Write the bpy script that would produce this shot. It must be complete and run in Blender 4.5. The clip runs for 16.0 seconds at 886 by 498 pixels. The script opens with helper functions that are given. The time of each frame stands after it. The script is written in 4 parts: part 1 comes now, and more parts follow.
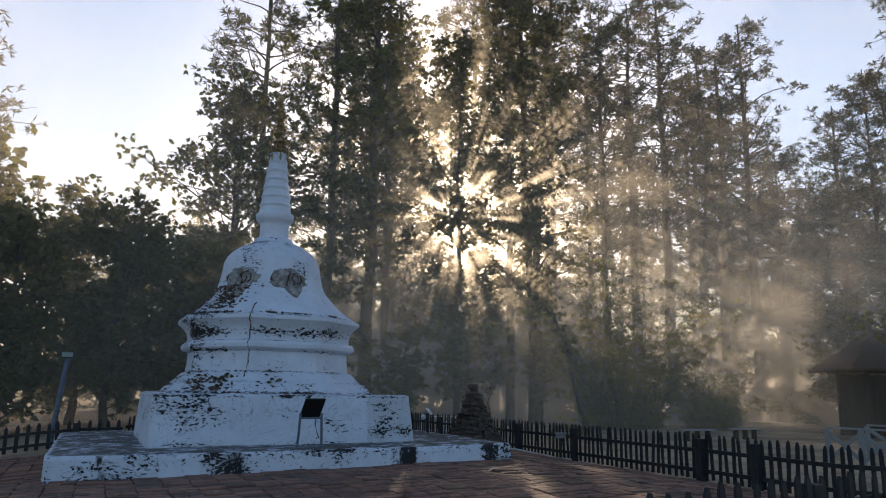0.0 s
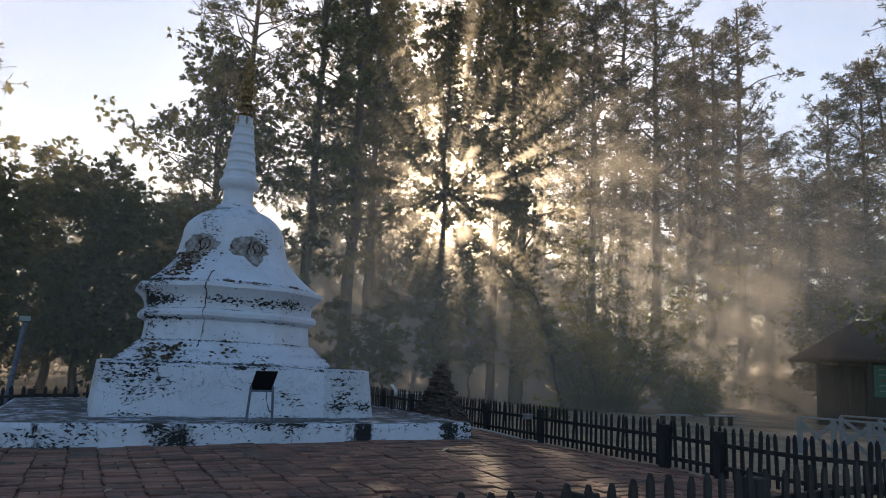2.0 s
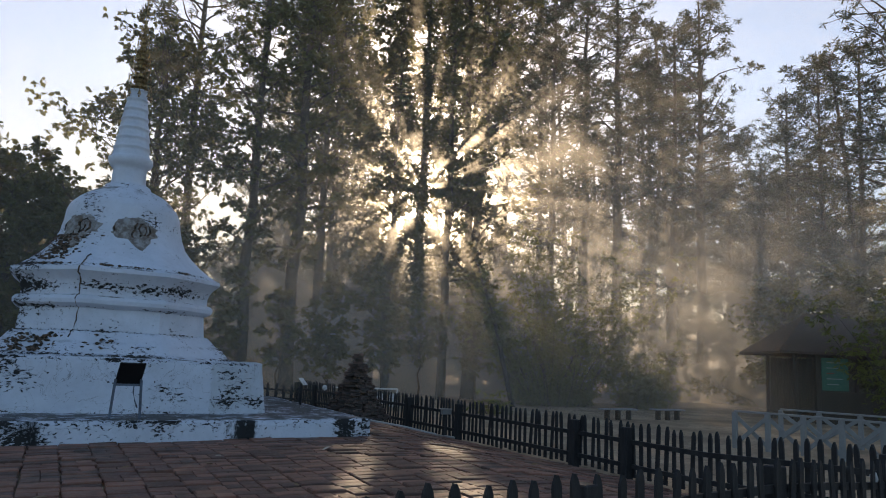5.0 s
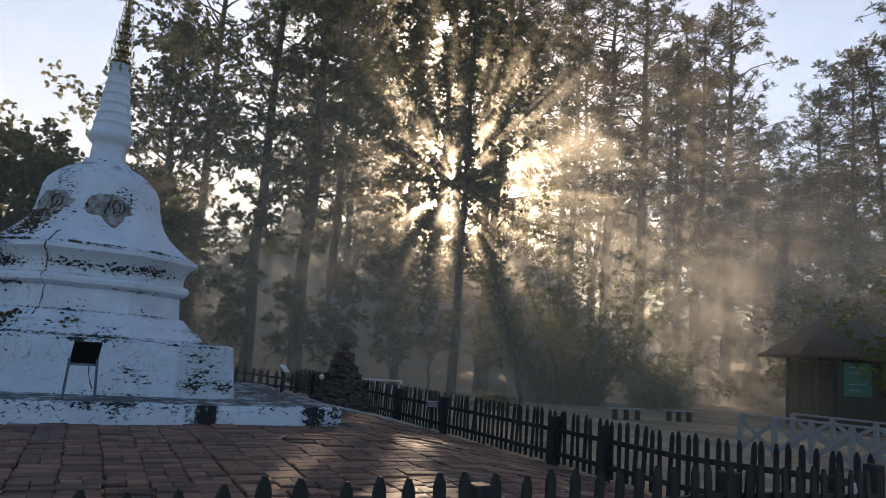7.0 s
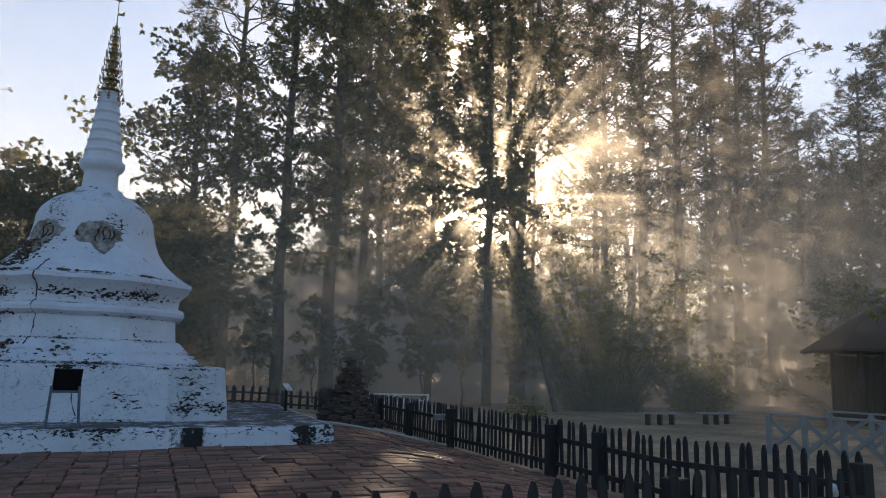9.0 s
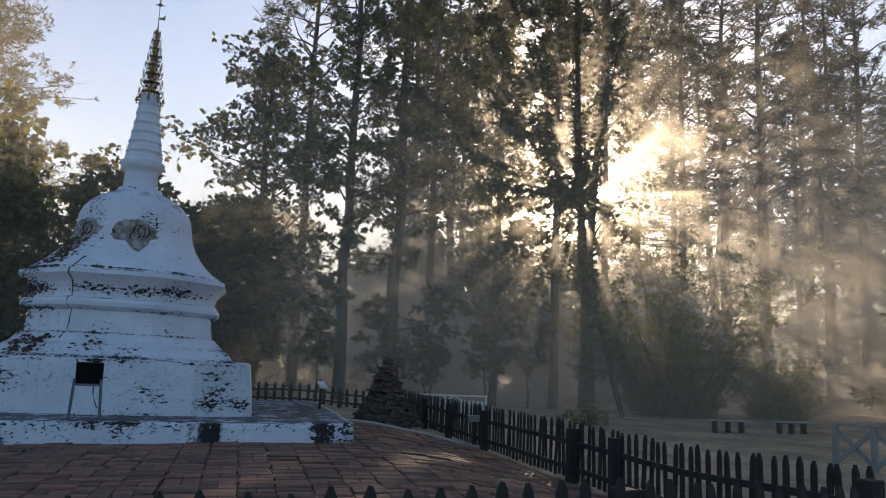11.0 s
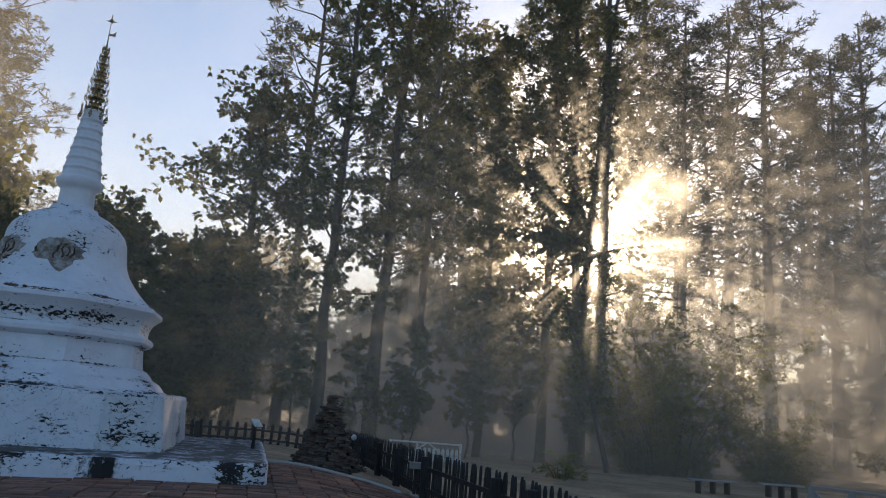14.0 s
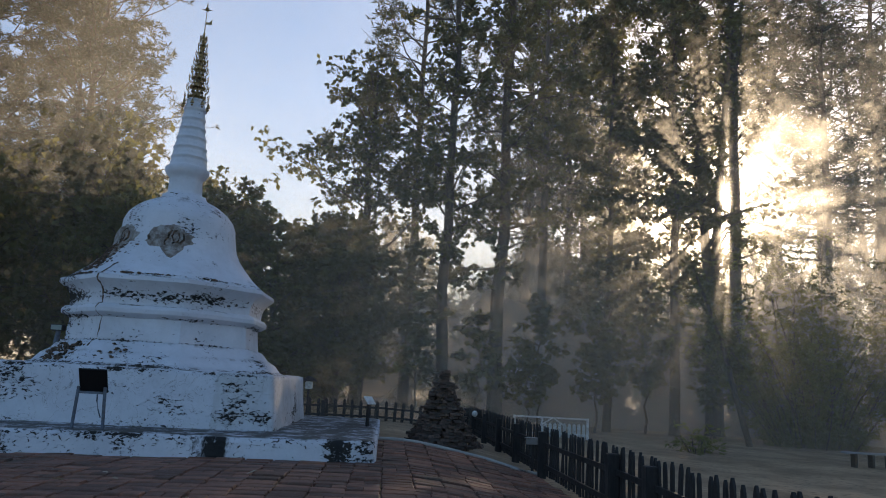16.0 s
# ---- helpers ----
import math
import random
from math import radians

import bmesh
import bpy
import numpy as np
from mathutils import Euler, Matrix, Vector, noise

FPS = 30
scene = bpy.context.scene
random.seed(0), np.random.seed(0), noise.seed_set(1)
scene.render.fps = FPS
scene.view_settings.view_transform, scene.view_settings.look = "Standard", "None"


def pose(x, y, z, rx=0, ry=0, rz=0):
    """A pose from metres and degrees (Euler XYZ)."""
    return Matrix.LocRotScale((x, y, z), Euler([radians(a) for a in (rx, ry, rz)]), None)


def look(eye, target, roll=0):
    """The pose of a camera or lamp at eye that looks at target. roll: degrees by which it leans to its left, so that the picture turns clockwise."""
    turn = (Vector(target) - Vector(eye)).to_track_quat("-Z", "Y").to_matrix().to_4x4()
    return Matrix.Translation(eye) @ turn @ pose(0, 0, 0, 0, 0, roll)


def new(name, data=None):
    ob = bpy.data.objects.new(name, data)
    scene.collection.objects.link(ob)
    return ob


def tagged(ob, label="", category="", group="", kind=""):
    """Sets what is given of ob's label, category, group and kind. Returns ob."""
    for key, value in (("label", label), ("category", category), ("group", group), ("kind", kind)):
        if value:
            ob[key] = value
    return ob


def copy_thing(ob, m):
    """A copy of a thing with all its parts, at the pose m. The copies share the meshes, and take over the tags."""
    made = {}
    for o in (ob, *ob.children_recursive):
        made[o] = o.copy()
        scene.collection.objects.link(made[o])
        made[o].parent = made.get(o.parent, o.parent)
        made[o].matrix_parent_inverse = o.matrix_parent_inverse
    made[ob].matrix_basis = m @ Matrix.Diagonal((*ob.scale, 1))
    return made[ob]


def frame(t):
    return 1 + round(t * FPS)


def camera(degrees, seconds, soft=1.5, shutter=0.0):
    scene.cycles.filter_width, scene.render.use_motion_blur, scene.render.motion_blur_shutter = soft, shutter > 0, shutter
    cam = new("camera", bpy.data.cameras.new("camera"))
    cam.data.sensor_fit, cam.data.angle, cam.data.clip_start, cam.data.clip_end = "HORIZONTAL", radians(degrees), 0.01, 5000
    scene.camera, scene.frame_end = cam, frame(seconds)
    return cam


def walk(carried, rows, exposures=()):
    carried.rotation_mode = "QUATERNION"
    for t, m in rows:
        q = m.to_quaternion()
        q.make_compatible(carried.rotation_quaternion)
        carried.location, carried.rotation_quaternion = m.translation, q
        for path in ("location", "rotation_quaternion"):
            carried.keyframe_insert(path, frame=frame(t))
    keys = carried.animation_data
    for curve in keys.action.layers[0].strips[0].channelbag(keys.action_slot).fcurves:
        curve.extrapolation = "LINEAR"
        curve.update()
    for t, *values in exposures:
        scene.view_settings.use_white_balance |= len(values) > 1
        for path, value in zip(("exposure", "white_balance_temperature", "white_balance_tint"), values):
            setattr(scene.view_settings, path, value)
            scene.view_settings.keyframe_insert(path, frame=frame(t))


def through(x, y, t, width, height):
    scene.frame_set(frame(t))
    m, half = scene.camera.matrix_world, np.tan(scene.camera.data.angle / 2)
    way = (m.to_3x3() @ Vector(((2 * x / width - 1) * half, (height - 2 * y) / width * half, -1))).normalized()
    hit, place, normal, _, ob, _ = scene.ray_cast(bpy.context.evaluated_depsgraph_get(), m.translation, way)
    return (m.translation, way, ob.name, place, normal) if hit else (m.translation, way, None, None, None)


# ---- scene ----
EXPOSURE = 1.0
cam = camera(61.8, 16.0, 1.0)
PATH = [
    (0, (-3.952, -19.132, 1.517), (-3.13, -17.349, 1.894), 0.7),
    (0.5, (-3.663, -18.947, 1.526), (-2.879, -17.148, 1.912), 1.4),
    (1, (-3.476, -19.038, 1.518), (-2.723, -17.225, 1.898), 2.0),
    (1.5, (-3.347, -18.991, 1.511), (-2.564, -17.183, 1.855), 0.7),
    (2, (-3.124, -18.871, 1.524), (-2.28, -17.086, 1.844), 2.5),
    (2.5, (-2.87, -18.666, 1.525), (-1.969, -16.909, 1.844), 2.9),
    (3, (-2.648, -18.555, 1.523), (-1.712, -16.82, 1.859), 2.0),
    (3.5, (-2.274, -18.55, 1.535), (-1.37, -16.799, 1.883), 2.4),
    (4, (-1.965, -18.542, 1.501), (-1.052, -16.792, 1.824), 2.7),
    (4.2, (-1.817, -18.562, 1.531), (-0.898, -16.814, 1.846), 2.0),
    (6.3, (-0.344, -18.381, 1.492), (0.536, -16.61, 1.787), 3.3),
    (6.5, (-0.255, -18.379, 1.483), (0.618, -16.603, 1.771), 2.4),
    (7, (0.089, -18.291, 1.483), (0.924, -16.498, 1.775), 4.1),
    (7.5, (0.391, -18.266, 1.48), (1.209, -16.466, 1.785), 2.4),
    (8, (0.757, -18.388, 1.474), (1.521, -16.565, 1.776), 2.9),
    (8.5, (1.063, -18.415, 1.485), (1.79, -16.578, 1.795), 1.9),
    (8.7, (1.146, -18.396, 1.497), (1.879, -16.563, 1.814), 1.4),
    (10.8, (2.579, -18.38, 1.483), (3.084, -16.471, 1.797), 3.2),
    (11, (2.622, -18.389, 1.49), (3.126, -16.48, 1.808), 2.4),
    (11.5, (2.942, -18.322, 1.487), (3.423, -16.412, 1.838), 3.8),
    (12, (3.185, -18.196, 1.468), (3.648, -16.285, 1.835), 3.2),
    (12.5, (3.589, -18.17, 1.429), (4.005, -16.252, 1.818), 4.1),
    (13, (3.897, -18.021, 1.473), (4.284, -16.102, 1.883), 3.5),
    (13.5, (4.154, -17.84, 1.402), (4.606, -15.94, 1.835), 4.7),
    (14, (4.374, -17.762, 1.412), (4.828, -15.865, 1.855), 4.6),
    (14.5, (4.584, -17.727, 1.387), (5.033, -15.825, 1.81), 3.8),
    (15, (4.745, -17.677, 1.357), (5.048, -15.746, 1.779), 3.9),
    (15.5, (4.875, -17.529, 1.336), (5.01, -15.571, 1.725), 2.6),
    (16, (4.938, -17.065, 1.388), (5.07, -15.102, 1.75), 3.2),
]
walk(cam, [(t, look(eye, target, roll)) for t, eye, target, roll in PATH], [(0, EXPOSURE, 6650, 14), (8, EXPOSURE, 6700, 14), (16, EXPOSURE - 0.08, 6350, 13)])

# ---- light ----
scene.cycles.transparent_max_bounces = 24
SUN_AZ, SUN_EL = 25.4, 13.4   # degrees from +y towards +x, and above the horizon
world = bpy.data.worlds.new("sky")
scene.world = world
world.use_nodes = True
wn, wl = world.node_tree.nodes, world.node_tree.links
sky = wn.new("ShaderNodeTexSky")
sky.sky_type = "NISHITA"
sky.sun_disc = False
sky.sun_elevation = radians(SUN_EL)
sky.sun_rotation = radians(SUN_AZ)
sky.air_density, sky.dust_density, sky.ozone_density = 1.0, 0.8, 2.5
wn["Background"].inputs["Strength"].default_value = 0.1
wl.new(sky.outputs[0], wn["Background"].inputs["Color"])
SUN_DIR = Vector((math.sin(radians(SUN_AZ)) * math.cos(radians(SUN_EL)), math.cos(radians(SUN_AZ)) * math.cos(radians(SUN_EL)), math.sin(radians(SUN_EL))))
# the sun's aureole in the hazy air
away = wn.new("ShaderNodeVectorMath")
away.operation = "DISTANCE"
away.inputs[1].default_value = SUN_DIR
wl.new(wn.new("ShaderNodeTexCoord").outputs["Generated"], away.inputs[0])
last, parts = None, []
for width, power in ((0.025, 8.0), (0.075, 0.4)):
    q = wn.new("ShaderNodeMath")
    q.operation, q.inputs[1].default_value = "DIVIDE", width
    wl.new(away.outputs["Value"], q.inputs[0])
    p = wn.new("ShaderNodeMath")
    p.operation, p.inputs[1].default_value = "POWER", 2
    wl.new(q.outputs[0], p.inputs[0])
    e = wn.new("ShaderNodeMath")
    e.operation, e.inputs[1].default_value = "MULTIPLY", -1
    wl.new(p.outputs[0], e.inputs[0])
    x = wn.new("ShaderNodeMath")
    x.operation = "EXPONENT"
    wl.new(e.outputs[0], x.inputs[0])
    g = wn.new("ShaderNodeMath")
    g.operation, g.inputs[1].default_value = "MULTIPLY", power
    wl.new(x.outputs[0], g.inputs[0])
    parts.append(g)
total = wn.new("ShaderNodeMath")
wl.new(parts[0].outputs[0], total.inputs[0])
wl.new(parts[1].outputs[0], total.inputs[1])
glow = wn.new("ShaderNodeBackground")
glow.inputs["Color"].default_value = (1.0, 0.84, 0.6, 1)
wl.new(total.outputs[0], glow.inputs["Strength"])
sky_all = wn.new("ShaderNodeAddShader")
wl.new(wn["Background"].outputs[0], sky_all.inputs[0])
wl.new(glow.outputs[0], sky_all.inputs[1])
wl.new(sky_all.outputs[0], wn["World Output"].inputs["Surface"])

sun = new("sun", bpy.data.lights.new("sun", "SUN"))
sun.data.energy, sun.data.angle, sun.data.color = 5.0, radians(0.6), (1.0, 0.78, 0.52)
sun.matrix_world = look(SUN_DIR * 150, (0, 0, 0))


# ---- materials ----
class Nodes:
    """A small helper to write node materials."""

    def __init__(self, name):
        self.m = bpy.data.materials.new(name)
        self.m.use_nodes = True
        self.n, self.l = self.m.node_tree.nodes, self.m.node_tree.links
        self.b = self.n["Principled BSDF"]
        self.co = self.n.new("ShaderNodeTexCoord").outputs["Object"]
        self.b.inputs["Specular IOR Level"].default_value = 0.3

    def scaled(self, xyz):
        k = self.n.new("ShaderNodeMapping")
        k.inputs["Scale"].default_value = xyz
        self.l.new(self.co, k.inputs["Vector"])
        return k.outputs[0]

    def noise(self, scale, detail=4, rough=0.6, stretch=None, distort=0.0):
        k = self.n.new("ShaderNodeTexNoise")
        k.inputs["Scale"].default_value, k.inputs["Detail"].default_value = scale, detail
        k.inputs["Roughness"].default_value, k.inputs["Distortion"].default_value = rough, distort
        self.l.new(self.scaled(stretch) if stretch else self.co, k.inputs["Vector"])
        return k.outputs["Fac"]

    def ramp(self, fac, lo, hi, a=0.0, b=1.0):
        k = self.n.new("ShaderNodeMapRange")
        k.inputs["From Min"].default_value, k.inputs["From Max"].default_value = lo, hi
        k.inputs["To Min"].default_value, k.inputs["To Max"].default_value = a, b
        self.l.new(fac, k.inputs["Value"])
        return k.outputs[0]

    def math(self, op, a, b):
        k = self.n.new("ShaderNodeMath")
        k.operation = op
        for i, v in enumerate((a, b)):
            if isinstance(v, (int, float)):
                k.inputs[i].default_value = v
            else:
                self.l.new(v, k.inputs[i])
        return k.outputs[0]

    def mix(self, fac, a, b):
        k = self.n.new("ShaderNodeMix")
        k.data_type = "RGBA"
        for i, v in ((0, fac), (6, a), (7, b)):
            if isinstance(v, (int, float)):
                k.inputs[i].default_value = v
            elif isinstance(v, tuple):
                k.inputs[i].default_value = (*v, 1)
            else:
                self.l.new(v, k.inputs[i])
        return k.outputs[2]

    def random(self):
        return self.n.new("ShaderNodeObjectInfo").outputs["Random"]

    def island(self):
        return self.n.new("ShaderNodeNewGeometry").outputs["Random Per Island"]

    def z(self):
        k = self.n.new("ShaderNodeSeparateXYZ")
        self.l.new(self.co, k.inputs[0])
        return k.outputs[2]

    def up(self):
        k = self.n.new("ShaderNodeSeparateXYZ")
        self.l.new(self.n.new("ShaderNodeNewGeometry").outputs["Normal"], k.inputs[0])
        return k.outputs[2]

    def done(self, color, rough=0.8, bump=None, height=0.01, metal=0.0):
        for v, s in ((color, "Base Color"), (rough, "Roughness"), (metal, "Metallic")):
            if isinstance(v, tuple):
                self.b.inputs[s].default_value = (*v, 1)
            elif isinstance(v, (int, float)):
                self.b.inputs[s].default_value = v
            else:
                self.l.new(v, self.b.inputs[s])
        if bump is not None:
            k = self.n.new("ShaderNodeBump")
            k.inputs["Strength"].default_value, k.inputs["Distance"].default_value = 0.8, height
            self.l.new(bump, k.inputs["Height"])
            self.l.new(k.outputs[0], self.b.inputs["Normal"])
        return self.m


def plaster(name, mould, flat, tint=(0.74, 0.765, 0.83), bands=(), west=0.0, patches=(), repaired=False):
    """Old limewash: white with grey washes, black mould in spots and drips, and hairline cracks."""
    k = Nodes(name)
    wash = k.ramp(k.noise(1.3, 6, 0.65), 0.3, 0.75)
    c = k.mix(wash, tuple(0.8 * v for v in tint), tint)
    c = k.mix(k.ramp(k.noise(9, 5, 0.7), 0.5, 0.8, 0, 0.35), c, (0.42, 0.44, 0.47))
    where = k.noise(0.75, 3, 0.6, (1, 1, 1.5))
    spots = k.noise(11.0, 9, 0.64, (1, 1, 1.9), 0.6)
    s = k.math("ADD", spots, k.math("MULTIPLY", where, 0.7))
    for z, w, more in bands:
        near = k.ramp(k.math("ABSOLUTE", k.math("SUBTRACT", k.z(), z), 0), 0.25 * w, w, more, 0)
        s = k.math("ADD", s, near)
    if west:
        side = k.n.new("ShaderNodeSeparateXYZ")
        k.l.new(k.co, side.inputs[0])
        s = k.math("ADD", s, k.ramp(side.outputs[0], -0.3, -1.3, 0, west))
    if patches or repaired:
        at = k.n.new("ShaderNodeSeparateXYZ")
        k.l.new(k.co, at.inputs[0])
    for x, z, rx, rz, more in patches:
        u = k.math("DIVIDE", k.math("SUBTRACT", at.outputs[0], x), rx)
        w = k.math("DIVIDE", k.math("SUBTRACT", at.outputs[2], z), rz)
        d = k.math("SQRT", k.math("ADD", k.math("MULTIPLY", u, u), k.math("MULTIPLY", w, w)), 0)
        s = k.math("ADD", s, k.ramp(d, 0.45, 1.15, more, 0))
    if repaired:
        edge = k.math("ADD", at.outputs[0], k.math("MULTIPLY", k.noise(5, 4), 0.1))
        c = k.mix(k.math("MULTIPLY", k.ramp(edge, 1.82, 1.85), k.ramp(k.noise(2.5, 6, 0.7), 0.35, 0.6, 0.15, 0.75)), c, (0.5, 0.51, 0.52))
        hair = k.math("ABSOLUTE", k.math("SUBTRACT", k.noise(1.7, 5, 0.6, None, 0.8), 0.5), 0)
        c = k.mix(k.ramp(hair, 0.001, 0.0045, 0.6, 0), c, (0.14, 0.13, 0.12))
    c = k.mix(k.ramp(s, mould, mould + 0.03), c, (0.035, 0.033, 0.03))
    if flat:
        streak = k.math("ADD", k.noise(1.5, 2, 0.5, (1, 1, 0.12)), k.math("MULTIPLY", k.noise(11, 6, 0.7, (1, 1, 0.5)), 0.22))
        c = k.mix(k.ramp(streak, 0.735, 0.78), c, (0.03, 0.03, 0.03))
    top = k.ramp(k.up(), 0.75, 0.95)
    lichen = k.ramp(k.noise(2.6, 7, 0.7), 0.36 if flat else 0.5, 0.52 if flat else 0.6)
    c = k.mix(k.math("MULTIPLY", top, lichen), c, (0.12, 0.115, 0.105))
    h = k.math("SUBTRACT", k.math("ADD", k.noise(3, 8, 0.65), k.math("MULTIPLY", k.noise(38, 3), 0.25)), k.ramp(s, mould - 0.02, mould + 0.04))
    return k.done(c, 0.85, h, 0.022)


M = {}
M["lime"] = plaster("limewash", 1.06, False)
M["lime_body"] = plaster("moulded_limewash", 1.005, False, bands=((2.83, 0.17, 0.125), (1.43, 0.05, 0.12), (1.92, 0.035, 0.11), (2.4, 0.04, 0.12), (3.26, 0.035, 0.16), (1.62, 0.12, 0.04)), west=0.05)
M["lime_bell"] = plaster("dome_limewash", 1.0, False, bands=((3.27, 0.05, 0.12),), west=0.05)
M["lime_plinth"] = plaster("plinth_limewash", 1.0, False, bands=((1.36, 0.05, 0.1), (0.36, 0.06, 0.07)), repaired=True,
                           patches=((-2.0, 0.8, 1.4, 0.65, 0.05), (2.15, 0.68, 0.36, 0.26, 0.14), (2.7, 0.62, 0.26, 0.2, 0.13), (2.3, 1.05, 0.6, 0.3, 0.07)))
M["lime_low"] = plaster("weathered_limewash", 0.975, True, bands=((0.3, 0.1, 0.05), (-0.15, 0.08, 0.06)),
                        patches=((-1.75, 0.1, 0.3, 0.45, 0.15), (-1.1, 0.06, 0.5, 0.35, 0.11), (0.8, 0.12, 0.3, 0.45, 0.14), (4.2, 0.12, 0.26, 0.45, 0.15), (4.7, 0.05, 0.22, 0.45, 0.13), (-4.3, 0.05, 0.6, 0.25, 0.1)))
k = Nodes("bare_brick")
M["scar"] = k.done(k.mix(k.ramp(k.noise(6, 6, 0.7), 0.42, 0.6), (0.2, 0.165, 0.14), (0.42, 0.4, 0.38)), 0.9, k.noise(9, 7, 0.7), 0.05)
# also colours the dark strands that paint shade on the relief
k = Nodes("moss_debris_and_recess_shade")
M["debris"] = k.done(k.mix(k.ramp(k.noise(14, 5), 0.4, 0.6), (0.03, 0.028, 0.02), (0.2, 0.13, 0.09)), 0.95, k.noise(20, 5), 0.04)
k = Nodes("terracotta_paver")
r = k.random()
c = k.mix(r, (0.105, 0.05, 0.034), (0.31, 0.14, 0.088))
c = k.mix(k.ramp(k.noise(1.1, 5, 0.7), 0.5, 0.7), c, (0.085, 0.072, 0.058))
c = k.mix(k.ramp(k.noise(16, 6, 0.7), 0.5, 0.72, 0, 0.6), c, (0.25, 0.19, 0.15))
M["paver"] = k.done(c, k.ramp(k.noise(2.2, 5), 0.35, 0.7, 0.55, 0.85), k.math("ADD", k.noise(7, 6, 0.7), k.math("MULTIPLY", k.noise(60, 3), 0.2)), 0.012)
k = Nodes("terracotta_paver_far")
r = k.island()
c = k.mix(r, (0.105, 0.05, 0.034), (0.31, 0.14, 0.088))
c = k.mix(k.ramp(k.noise(1.1, 5, 0.7), 0.5, 0.7), c, (0.085, 0.072, 0.058))
c = k.mix(k.ramp(k.noise(16, 6, 0.7), 0.5, 0.72, 0, 0.6), c, (0.25, 0.19, 0.15))
M["paver_far"] = k.done(c, k.ramp(k.noise(2.2, 5), 0.35, 0.7, 0.55, 0.85), k.math("ADD", k.noise(7, 6, 0.7), k.math("MULTIPLY", k.noise(60, 3), 0.2)), 0.012)
k = Nodes("soil")
c = k.mix(k.ramp(k.noise(0.35, 5, 0.65), 0.4, 0.62), (0.3, 0.21, 0.13), (0.5, 0.36, 0.225))
c = k.mix(k.ramp(k.noise(5, 7, 0.7), 0.52, 0.66), c, (0.18, 0.135, 0.085))
M["soil"] = k.done(c, 0.95, k.noise(6, 8, 0.7), 0.05)
k = Nodes("dark_fence_paint")
c = k.mix(k.ramp(k.noise(5, 6, 0.7, (1, 1, 0.25)), 0.4, 0.7), (0.018, 0.017, 0.018), (0.05, 0.045, 0.042))
M["fence"] = k.done(c, 0.6, k.noise(20, 5, 0.7, (1, 1, 0.1)), 0.006)
k = Nodes("white_fence_paint")
c = k.mix(k.ramp(k.noise(5, 6, 0.7), 0.45, 0.7), (0.62, 0.63, 0.62), (0.3, 0.28, 0.25))
M["white"] = k.done(c, 0.7, k.noise(20, 5), 0.004)
k = Nodes("old_wood")
c = k.mix(k.noise(4, 6, 0.7, (1, 1, 0.15)), (0.05, 0.037, 0.027), (0.12, 0.09, 0.065))
M["wood"] = k.done(c, 0.8, k.noise(14, 6, 0.7, (1, 1, 0.12)), 0.01)
k = Nodes("weathered_timber")
c = k.mix(k.noise(4, 6, 0.7), (0.2, 0.19, 0.175), (0.36, 0.345, 0.325))
M["wood_pale"] = k.done(c, 0.8, k.noise(14, 6, 0.7), 0.01)
k = Nodes("blue_steel")
M["steel"] = k.done(k.mix(k.ramp(k.noise(12, 5), 0.45, 0.7), (0.13, 0.16, 0.21), (0.09, 0.08, 0.08)), 0.45, k.noise(30, 3), 0.002, 0.3)
k = Nodes("black_panel")
M["panel"] = k.done(k.mix(k.noise(8, 5), (0.008, 0.008, 0.009), (0.02, 0.02, 0.021)), 0.4, k.noise(40, 2), 0.001)
k = Nodes("gilded_metal")
M["gilt"] = k.done(k.mix(k.ramp(k.noise(11, 6, 0.7), 0.4, 0.62), (0.5, 0.34, 0.14), (0.13, 0.09, 0.06)), k.ramp(k.noise(9, 4), 0.3, 0.7, 0.35, 0.7), k.noise(30, 3), 0.004, 0.7)
k = Nodes("old_brick")
c = k.mix(k.random(), (0.07, 0.05, 0.042), (0.17, 0.115, 0.09))
c = k.mix(k.ramp(k.noise(7, 6, 0.7), 0.5, 0.65), c, (0.05, 0.05, 0.042))
M["brick"] = k.done(c, 0.92, k.noise(16, 6, 0.7), 0.02)
k = Nodes("bark")
c = k.mix(k.ramp(k.noise(3, 7, 0.7, (1, 1, 0.25)), 0.35, 0.7), (0.05, 0.042, 0.034), (0.15, 0.125, 0.1))
M["bark"] = k.done(c, 0.95, k.noise(5, 7, 0.7, (1, 1, 0.2)), 0.06)
k = Nodes("pale_bark")
c = k.mix(k.ramp(k.noise(2, 7, 0.7, (1, 1, 0.4)), 0.35, 0.7), (0.09, 0.078, 0.064), (0.22, 0.195, 0.165))
M["pale_bark"] = k.done(c, 0.9, k.noise(5, 7, 0.7, (1, 1, 0.3)), 0.04)


def foliage(name, a, b, through):
    """Leaves that pass some of the light that falls on their far side."""
    k = Nodes(name)
    c = k.mix(k.island(), a, b)
    k.done(c, 0.55)
    t = k.n.new("ShaderNodeBsdfTranslucent")
    warm = k.mix(0.5, c, (0.3, 0.27, 0.05))
    k.l.new(warm, t.inputs["Color"])
    m = k.n.new("ShaderNodeMixShader")
    m.inputs[0].default_value = through
    k.l.new(k.b.outputs[0], m.inputs[1])
    k.l.new(t.outputs[0], m.inputs[2])
    k.l.new(m.outputs[0], k.n["Material Output"].inputs[0])
    return k.m


